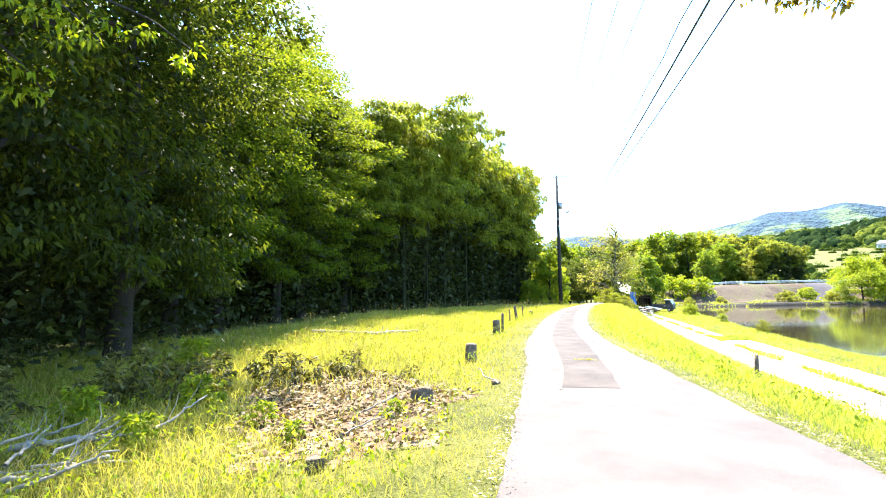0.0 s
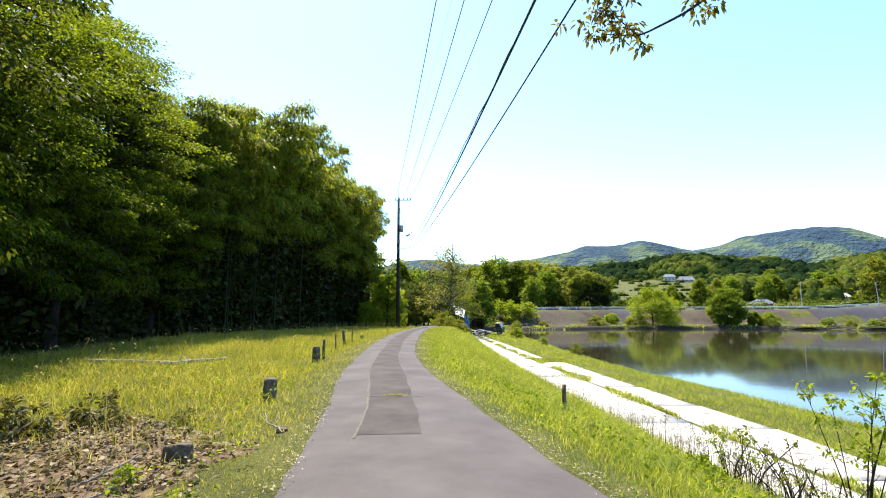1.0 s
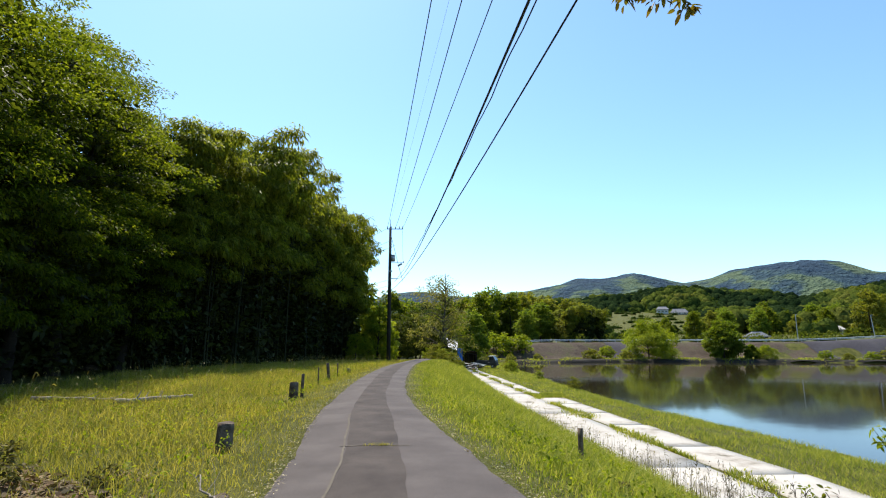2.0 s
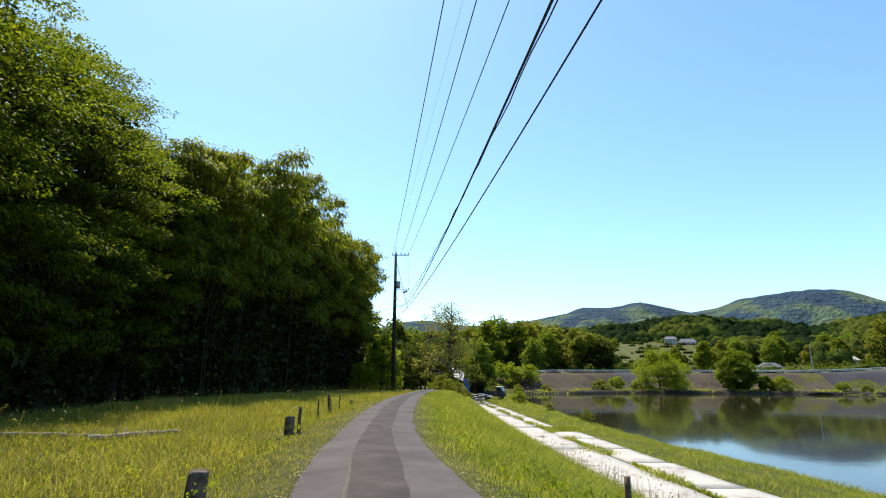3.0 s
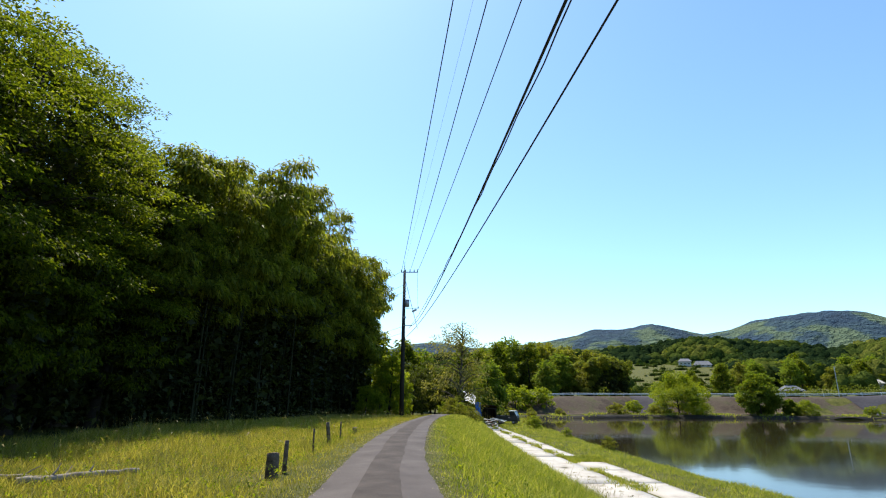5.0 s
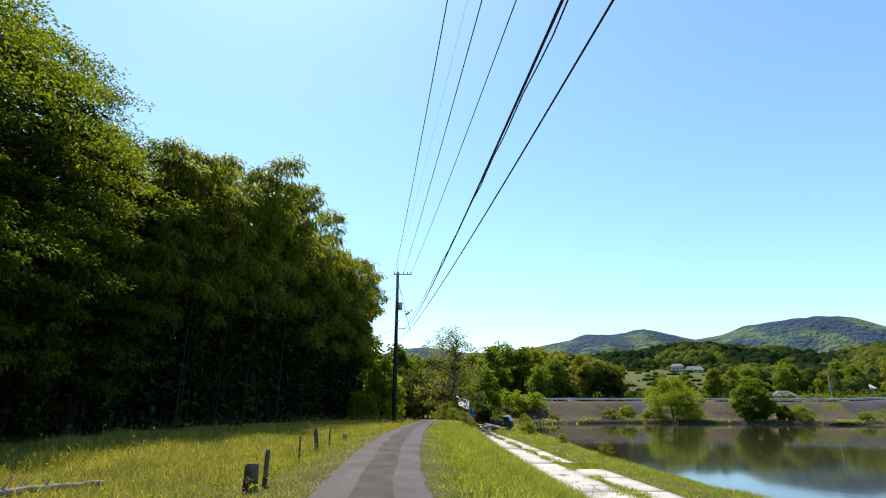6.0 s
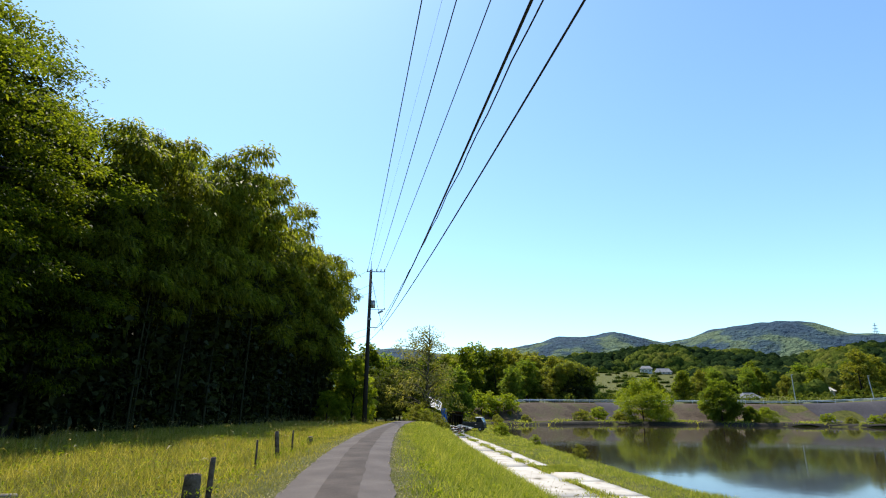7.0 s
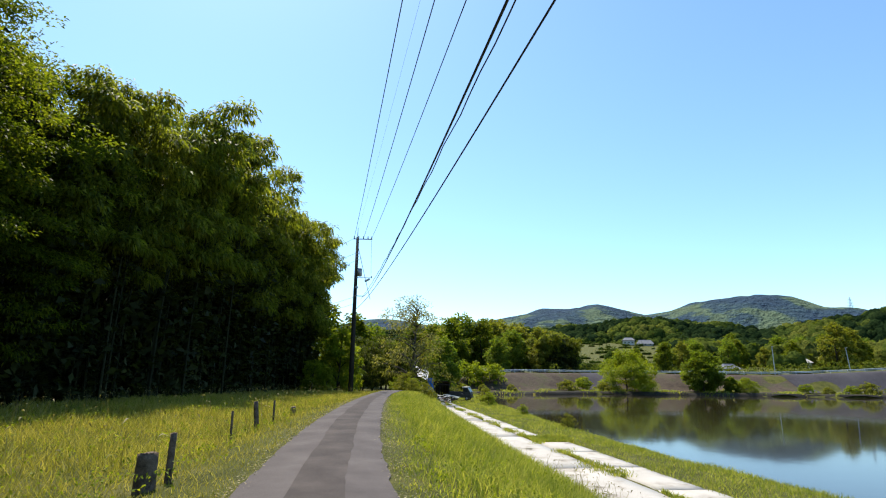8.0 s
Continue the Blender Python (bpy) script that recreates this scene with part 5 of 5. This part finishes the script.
shed = thing("shed", pose(4.4, 84, SLAB_Z - 0.05), "half-collapsed dark shed with tilted white roofing sheets", "shed")
for dx, dy, h in ((0.2, 0, 2.7), (2.9, 0, 2.2), (0.2, 3.0, 2.9), (2.9, 3.0, 2.4), (1.6, 0.05, 2.3)):
    part("post", box(bmesh.new(), 0.12, 0.12, h, pose(dx, dy, h / 2, 0, 2, 0), 0.01), M_DARKWOOD, shed)
for k in range(9):
    part("board", box(bmesh.new(), 0.03, 0.32, 2.5, pose(3.0, 0.3 + 0.34 * k, 1.2, 0, 1.5 * (k % 3 - 1), 0), 0.004), M_DARKWOOD, shed)
for k in range(8):
    part("board", box(bmesh.new(), 0.34, 0.03, 2.6, pose(0.3 + 0.36 * k, 3.1, 1.3), 0.004), M_DARKWOOD, shed)
part("lintel", box(bmesh.new(), 3.1, 0.12, 0.16, pose(1.5, -0.03, 2.25, 0, 6, 0), 0.01), M_DARKWOOD, shed)


def corrugated(name, w, l, m, mat, parent, label):
    u = np.linspace(-w / 2, w / 2, 40)
    X, Y = np.meshgrid(u, np.linspace(-l / 2, l / 2, 3))
    Z = 0.03 * np.sin(X * 2 * np.pi / 0.2)
    top = np.stack([X, Y, Z], -1).reshape(-1, 3)
    i = (np.arange(2)[:, None] * 40 + np.arange(39)[None, :]).reshape(-1, 1)
    f = np.concatenate([i, i + 1, i + 41, i + 40], 1)
    me = mesh_np(name, np.concatenate([top, top - np.array([0, 0, 0.012])]), np.concatenate([f, f[:, ::-1] + 120]), mat)
    ob = child(name, me, parent, label)
    ob.matrix_basis = m
    return ob


corrugated("roof_sheet", 1.0, 2.4, pose(-1.3, 0.4, 3.9, 38, 14, 20), M_SHEET, shed, "tilted white corrugated sheet")
corrugated("roof_sheet", 0.9, 2.0, pose(-0.5, 0.3, 3.55, 44, 24, 10), M_SHEET, shed, "tilted white corrugated sheet")
corrugated("roof_sheet", 3.2, 3.4, pose(1.6, 1.4, 2.52, -4, 5, 0), M_RUST, shed, "rusty corrugated roof sheet")
part("rafter", box(bmesh.new(), 0.08, 0.08, 3.4, pose(-0.9, 0.6, 2.4, 8, -28, 0), 0.01), M_DARKWOOD, shed)
part("rafter", box(bmesh.new(), 0.08, 0.08, 3.6, pose(-1.4, 0.6, 2.2, -5, -14, 0), 0.01), M_DARKWOOD, shed)
# hanging tarpaulin with folds
U, W = np.meshgrid(np.linspace(0, 1, 14), np.linspace(0, 1, 10))
v = np.stack([-0.15 + 0.85 * U + 0.05 * np.sin(W * 5), -0.6 + 0.08 * np.sin(U * 15 + W * 2), 0.1 + 3.05 * W - 0.12 * U], -1).reshape(-1, 3)
i = (np.arange(9)[:, None] * 14 + np.arange(13)[None, :]).reshape(-1, 1)
f = np.concatenate([i, i + 1, i + 15, i + 14], 1)
child("tarpaulin", mesh_np("tarpaulin", np.concatenate([v, v + np.array([0, 0.02, 0])]), np.concatenate([f, f[:, ::-1] + 140]), M_BLUE, True), shed, "hanging bright blue tarpaulin")

rb = np.random.RandomState(31)
for k in range(46):
    x, y = 4.5 + rb.uniform(0, 3.2), 77.5 + rb.uniform(0, 4.5)
    L = rb.uniform(0.8, 2.5)
    ob = thing("scrap_plank", pose(x, y, SLAB_Z + 0.06 + rb.uniform(0, 0.75), rb.uniform(-14, 14), rb.uniform(-14, 14), rb.uniform(0, 180)), ("pale broken plank", "rusty bent metal strip", "dark broken board")[k % 3] + " in a heap of demolition scrap", "scrap", "scrap heap")
    part("strip", box(bmesh.new(), L, rb.uniform(0.08, 0.26), rb.uniform(0.03, 0.07), Matrix(), 0.006), (M_SHEET, M_RUST if k % 2 else M_SHEET, M_DARKWOOD)[k % 3], ob)
crate = thing("plastic_crate", pose(4.9, 66.5, SLAB_Z + 0.005, 0, 0, 25), "faded orange plastic crate on the concrete track", "crate")
part("base", box(bmesh.new(), 0.6, 0.42, 0.03, pose(0, 0, 0.015)), M_ORANGE, crate)
for dx, dy, sx, sy in ((0.29, 0, 0.025, 0.42), (-0.29, 0, 0.025, 0.42), (0, 0.2, 0.6, 0.025), (0, -0.2, 0.6, 0.025)):
    part("side", box(bmesh.new(), sx, sy, 0.28, pose(dx, dy, 0.16), 0.005), M_ORANGE, crate)


def old_truck(x, y, turn):
    ob = thing("mini_truck", pose(x, y, SLAB_Z - 0.02, 0, 0, turn), "abandoned small truck, white cab roof, dark body", "truck")
    part("body", box(bmesh.new(), 3.2, 1.42, 0.5, pose(0, 0, 0.62), 0.06), M_DARKPAINT, ob, "dark weathered lower body")
    bm = bmesh.new()
    prof = [(0.45, 0.85), (1.6, 0.85), (1.52, 1.15), (1.15, 1.78), (0.5, 1.78)]
    a = [bm.verts.new((px, -0.68, pz)) for px, pz in prof]
    b = [bm.verts.new((px, 0.68, pz)) for px, pz in prof]
    bm.faces.new(a)
    bm.faces.new(b[::-1])
    for k in range(5):
        bm.faces.new((a[k], b[k], b[(k + 1) % 5], a[(k + 1) % 5]))
    bmesh.ops.recalc_face_normals(bm, faces=bm.faces)
    bmesh.ops.bevel(bm, geom=list(bm.edges), offset=0.05, segments=2, affect="EDGES")
    cab = part("cab", bm, M_DARKPAINT, ob, "dark weathered cab")
    part("roof", box(bmesh.new(), 0.86, 1.44, 0.09, pose(0.8, 0, 1.81), 0.03), M_SHEET, cab, "white cab roof")
    for s in (-0.7, 0.7):
        part("pillar", box(bmesh.new(), 0.07, 0.05, 0.78, pose(1.38, s, 1.46, 0, -30, 0), 0.01), M_SHEET, cab)
    part("side_window", box(bmesh.new(), 0.62, 0.03, 0.42, pose(0.85, -0.69, 1.42), 0.01), M_PANE, cab)
    part("side_window", box(bmesh.new(), 0.62, 0.03, 0.42, pose(0.85, 0.69, 1.42), 0.01), M_PANE, cab)
    part("windscreen", box(bmesh.new(), 0.03, 1.15, 0.62, pose(1.36, 0, 1.46, 0, -30, 0), 0.01), M_PANE, cab)
    for s in (-0.7, 0.7):
        part("bed_side", box(bmesh.new(), 1.9, 0.05, 0.3, pose(-0.62, s, 1.0), 0.01), M_DARKPAINT, ob)
    part("tailgate", box(bmesh.new(), 0.05, 1.38, 0.3, pose(-1.58, 0, 1.0), 0.01), M_DARKPAINT, ob)
    part("bumper", box(bmesh.new(), 0.12, 1.4, 0.16, pose(1.64, 0, 0.46), 0.03), M_DARKPAINT, ob)
    for sx in (-1.0, 1.05):
        for s in (-0.66, 0.66):
            w = part("wheel", cone(bmesh.new(), 0.27, 0.27, 0.16, pose(sx, s - 0.08, 0.29, -90, 0, 0), 18), M_TYRE, ob)
            part("rim", cone(bmesh.new(), 0.16, 0.15, 0.18, pose(sx, s - 0.09, 0.29, -90, 0, 0), 14), M_METAL, w)
    for s in (-0.5, 0.5):
        part("headlight", cone(bmesh.new(), 0.1, 0.09, 0.04, pose(1.6, s, 0.78, 0, 90, 0), 14), M_PANE, ob)


M_DARKPAINT = surface("dark_faded_paint", [(0.3, (0.015, 0.017, 0.02)), (0.7, (0.04, 0.042, 0.045))], 1.5, 20, 0.5, 0.1, 0.005, fine_dark=0.8)
old_truck(9.0, 84, -22)

# sparse pale tree, dead branches and shrubs over the shed
M_PALE = foliage("pale_young_leaves", (0.13, 0.13, 0.04), (0.2, 0.2, 0.06), (0.3, 0.28, 0.12), 0.4, 0.35, 1.4)
M_PALEBARK = surface("pale_bark", [(0.3, (0.07, 0.06, 0.048)), (0.7, (0.13, 0.115, 0.095))], 2, 20, 0.9, 0.6, 0.02)
sparse = broad_tree("sparse_tree", 131, 14.4, 5.6, 2.0, 250, 18, 0.32, M_PALE, "sparse pale-leaved tree with bare grey limbs by the lane", bark=M_PALEBARK, limbs=60)
sparse.matrix_basis = pose(1.5, 78, float(land(1.5, 78)))
# The second kind has dark leaves in place of shade beyond the bend.
olive = [broad_tree("lane_tree", 135 + k, 8.5, 3.0, 0.4, 190, 34, 0.26, (M_LEAF, M_SHADE_EVERGREEN)[k], ("green-leaved tree", "leafy tree coloured dark for shade")[k] + " beyond the end of the lane", limbs=14) for k in range(2)]
plant_copies(olive, [(1, (0.2, 86, 0, 0.85)), (1, (-3.5, 84, 60, 0.9)), (1, (-4.6, 80, 20, 0.8)), (1, (-2.6, 95, 120, 1.1)), (0, (3.5, 93, 140, 0.95)), (1, (1.0, 93, 30, 1.05)), (1, (-1.8, 90, 230, 0.9)), (1, (-5.5, 88, 10, 1.0))], "trees beyond the bend")
hedge = [broad_tree("roadside_shrub", 141 + k, 2.5, 1.5, 0.1, 110, 30, 0.15, (M_OLIVE, M_FRESH)[k], ("tangled olive shrub", "green leafy shrub")[k] + " at the top of the bank", "shrub", limbs=12) for k in range(2)]
plant_copies(hedge, [(0, (1.5, 66, 0, 0.6)), (1, (1.6, 69, 80, 0.7)), (0, (0.9, 70, 160, 1.0)), (0, (2.7, 63, 30, 0.6)), (0, (1.4, 74, 200, 1.2)), (1, (0.0, 75, 50, 0.9)), (0, (3.6, 66, 130, 0.45)), (0, (14.2, 52, 10, 0.5)), (1, (13.2, 64, 10, 0.45)), (1, (11.6, 76, 10, 0.7)), (0, (12.6, 84, 90, 0.9))], "shrubs at the lane's bend")
rock = thing("boulder", pose(-19.4, 30, float(land(-19.4, 30)) + 0.05), "pale rounded boulder under the trees", "boulder")
bm = bmesh.new()
bmesh.ops.create_icosphere(bm, subdivisions=3, radius=0.5)
for q in bm.verts:
    q.co = Vector((q.co.x * 1.3, q.co.y * 0.9, q.co.z * 0.65)) * (1 + 0.14 * noise.noise(q.co * 1.7))
part("stone", bm, M_ENDGRAIN, rock)

# ---------------------------------------------------------------- cherry tree overhead, saplings and dry stalks on the bank
M_RUSSET = foliage("russet_young_leaves", (0.09, 0.06, 0.02), (0.17, 0.12, 0.03), (0.24, 0.2, 0.05), 0.35, 2.0, 1.5)


def branch(points, r0, r1, seg=6):
    p = np.array(points, float)
    u = np.linspace(0, 1, len(p))
    t = np.linspace(0, 1, 5 * len(p))
    q = np.stack([np.interp(t, u, p[:, k]) for k in range(3)], -1)
    q[1:-1] = (q[:-2] + q[1:-1] * 2 + q[2:]) / 4
    return tube(q, np.linspace(r0, r1, len(q)), seg)


rng = np.random.RandomState(17)
cx, cy = 7.2, -2.0
cz = float(land(cx, cy))
cherry = thing("cherry_tree", pose(cx, cy, cz), "cherry tree with a drooping branch of russet young leaves", "tree")
base = np.array([cx, cy, cz])
pieces = [branch([(0, 0, -0.3), (-0.1, 0.1, 1.8), (0.1, 0.2, 4.0), (0.0, 0.3, 7.0), (0.4, 0.2, 9.5)], 0.2, 0.05, 10)]
base = base - np.array([0, 0, 0.06])
tipw = np.array([2.45, 3.7, 5.02]) - base
pieces.append(branch([(0.05, 0.15, 3.6), (-0.9, 2.2, 5.6), (-2.2, 4.6, 7.5 + 0.3), np.array([4.35, 3.75, 5.9]) - base, np.array([3.6, 3.75, 5.35]) - base, np.array([2.95, 3.72, 5.0]) - base, tipw], 0.045, 0.006, 6))
pieces.append(branch([np.array([2.95, 3.72, 5.0]) - base, np.array([2.65, 3.7, 5.25]) - base, np.array([2.4, 3.65, 5.6]) - base, np.array([2.5, 3.6, 6.0]) - base], 0.01, 0.005, 5))
for k in range(8):
    a = k * 0.8 + 0.3
    pieces.append(branch([(0.05, 0.2, 3.8 + 0.55 * k), (math.cos(a) * 1.3 + 0.8, math.sin(a) * 1.3 - 0.6, 5.0 + 0.5 * k), (math.cos(a) * 2.4 + 1.2, math.sin(a) * 2.4 - 1.2, 5.6 + 0.5 * k)], 0.06, 0.012, 6))
child("trunk", mesh_np("trunk", *join(pieces), M_BARK, True), cherry)
cc = [np.array([2.95, 3.72, 5.0]) - base + np.array([-0.55, 0, 0.2]) * s + rng.normal(size=3) * np.array([0.16, 0.12, 0.12]) for s in rng.uniform(0, 1.0, 18)]
cc += [np.array([2.45, 3.62, 5.35]) - base + rng.normal(size=3) * np.array([0.16, 0.12, 0.3]) for s in range(22)]
cc += [np.array([3.75, 3.75, 5.42]) - base + rng.normal(size=3) * np.array([0.16, 0.06, 0.08]) for s in range(8)]
cc = np.array(cc)
v1 = clump_leaves(rng, cc, np.full(len(cc), 0.09), 11, 0.09, 0.048, 0.9, 0.5, None, True)
d = unit(rng.normal(size=(260, 3)))
c2 = np.array([1.6, -1.4, 7.4]) + d * np.array([2.6, 2.6, 2.6]) * rng.uniform(0.4, 1.0, (260, 1))
v2 = clump_leaves(rng, c2, np.full(260, 0.35), 20, 0.11, 0.055, 0.6, 0.4, None, True)
child("crown", mesh_np("crown", *join([v1, v2]), M_RUSSET), cherry)

# drooping beech spray overhead on the meadow side
bx, by = -8.6, -2.2
beech = thing("overhanging_tree", pose(bx, by, float(land(bx, by))), "young tree with bright green drooping branch tips", "tree")
base = np.array([bx, by, float(land(bx, by))])
pieces = [branch([(0, 0, -0.3), (0.2, 0.1, 2.5), (0.1, 0.3, 6.0), (0.3, 0.2, 9.0)], 0.14, 0.03, 9)]
cl = []
for k, e in enumerate(((-4.55, 0.95, 4.2), (-5.5, 0.55, 4.3), (-6.3, 0.6, 3.7))):
    e = np.array(e) - base
    s = np.array([0.15, 0.25, 4.6 + 0.3 * k])
    m = (s + e) / 2 + np.array([0, 0, 0.9])
    pieces.append(branch([s, m, e * 0.8 + m * 0.2 + np.array([0, 0, 0.15]), e], 0.035, 0.005, 5))
    for t in np.linspace(0.55, 1.0, 20):
        p = (1 - t) ** 2 * s + 2 * t * (1 - t) * m + t * t * e
        cl.append(p + rng.normal(size=3) * np.array([0.16, 0.16, 0.08]) - np.array([0, 0, 0.08]))
child("trunk", mesh_np("trunk", *join(pieces), M_BARK, True), beech)
cl = np.array(cl)
child("crown", mesh_np("crown", *clump_leaves(rng, cl, np.full(len(cl), 0.12), 9, 0.09, 0.055, 0.5, 0.5), M_FRESH), beech)


def sapling(x, y, h, spread, leafy, seed, label, mat, leaf=0.09):
    rng = np.random.RandomState(seed)
    ob = thing("sapling", pose(x, y, float(land(x, y))), label, "sapling", "saplings on the bank")
    pieces, cl = [], []
    for k in range(7):
        a = rng.uniform(0, 6.28)
        lean = spread * rng.uniform(0.2, 1.0)
        top = np.array([math.cos(a) * lean, math.sin(a) * lean, h * rng.uniform(0.65, 1.0)])
        m = top * np.array([0.35, 0.35, 0.5]) + rng.normal(size=3) * 0.04
        pieces.append(branch([(0, 0, -0.1), m, top], 0.016 if k else 0.03, 0.004, 5))
        for j in range(4):
            s = m + (top - m) * rng.uniform(0.1, 0.9)
            e = s + np.array([rng.normal() * 0.2, rng.normal() * 0.2, rng.uniform(0.02, 0.3)]) * h * 0.4
            pieces.append(branch([s, (s + e) / 2 + np.array([0, 0, 0.02]), e], 0.006, 0.002, 4))
            cl += [e, (s + e) / 2, top]
    child("stem", mesh_np("stem", *join(pieces), M_BARK, True), ob)
    cl = np.array(cl)
    cl = cl[(rng.uniform(0, 1, len(cl)) < leafy) & (cl[:, 2] > h * 0.5)]
    child("foliage", mesh_np("foliage", *clump_leaves(rng, cl, np.full(len(cl), 0.09), 7, leaf, leaf * 0.5, 0.6, 0.2, None, True), mat), ob)
    return ob


sapling(5.3, 4.7, 1.35, 1.0, 0.15, 5, "bare twiggy sapling with a few leaves on the bank", M_OLIVE)
sapling(6.35, 5.0, 2.75, 1.1, 0.95, 6, "slender sapling with yellow-green leaves on the bank", M_FRESH)
sapling(5.2, 6.3, 1.1, 0.7, 0.5, 7, "small yellow-leaved sapling among weeds", M_FRESH, 0.06)
sapling(5.9, 7.0, 1.3, 0.8, 0.12, 8, "small twiggy sapling above the concrete track", M_OLIVE, 0.06)
sapling(4.6, 4.0, 0.8, 0.6, 0.06, 9, "bare grey shrub twigs on the bank", M_OLIVE, 0.06)
sapling(6.4, 5.6, 1.2, 0.8, 0.08, 10, "bare twiggy sapling with a few leaves on the bank", M_OLIVE, 0.06)
# dry weed stalks along the track's edge
n = 260
y = rng.uniform(3, 20, n)
x = slab_near(y) - np.abs(rng.normal(size=n)) * 0.5 - 0.05
v1, f1 = blades(rng, x, y, rng.uniform(0.4, 1.0, n), np.full(n, 0.012), 0.12)
M_STALK = foliage("dry_stalks", (0.06, 0.05, 0.03), (0.11, 0.09, 0.05), (0.18, 0.15, 0.09), 0.1)
c = np.repeat(v1.reshape(-1, 6, 3)[:, 4], 3, 0) - rng.uniform(0, 0.3, (3 * n, 1)) * np.array([0, 0, 1.0])
v2, f2 = leaves(rng, c, rng.normal(size=(3 * n, 3)) + np.array([0, 0, 0.8]), 0.08, 0.012, 0.1)
v, f = join([(v1, f1), (v2, f2)])
tagged(new("dry_stalks", mesh_np("dry_stalks", v, f, M_STALK)), "dry brown weed stalks at the edge of the concrete", "weeds", kind="stuff")
n = 230
y = rng.uniform(4.5, 11.5, n)
x = slab_near(y) - rng.uniform(0.05, 2.0, n)
v1, f1 = blades(rng, x, y, rng.uniform(0.6, 1.35, n), np.full(n, 0.011), 0.16)
c = np.repeat(v1.reshape(-1, 6, 3)[:, 4], 6, 0) - rng.uniform(0, 0.35, (6 * n, 1)) * np.array([0, 0, 1.0])
v2, f2 = leaves(rng, c, rng.normal(size=(6 * n, 3)) + np.array([0, 0, 1.0]), 0.10, 0.014, 0.1)
v, f = join([(v1, f1), (v2, f2)])
tagged(new("tall_dry_stalks", mesh_np("tall_dry_stalks", v, f, M_STALK)), "tall brown dead weed stalks on the bank", "weeds", kind="stuff")
# grass tuft in the lane's cross joint
n = 160
x = rng.normal(size=n) * 0.09 - 0.42
y = rng.normal(size=n) * 0.03 + 6.16
a = rng.uniform(0, 1, n) < 0.35
x = np.where(a, rng.uniform(-0.8, -0.15, n), x)
v, f = blades(rng, x, y, np.where(a, 0.025, 0.07) * rng.uniform(0.5, 1.3, n), np.full(n, 0.012), 0.9)
v[:, 2] += 0.05
tagged(new("joint_tuft", mesh_np("joint_tuft", v, f, M_GRASS)), "small grass tuft growing in the asphalt joint", "grass", kind="stuff")
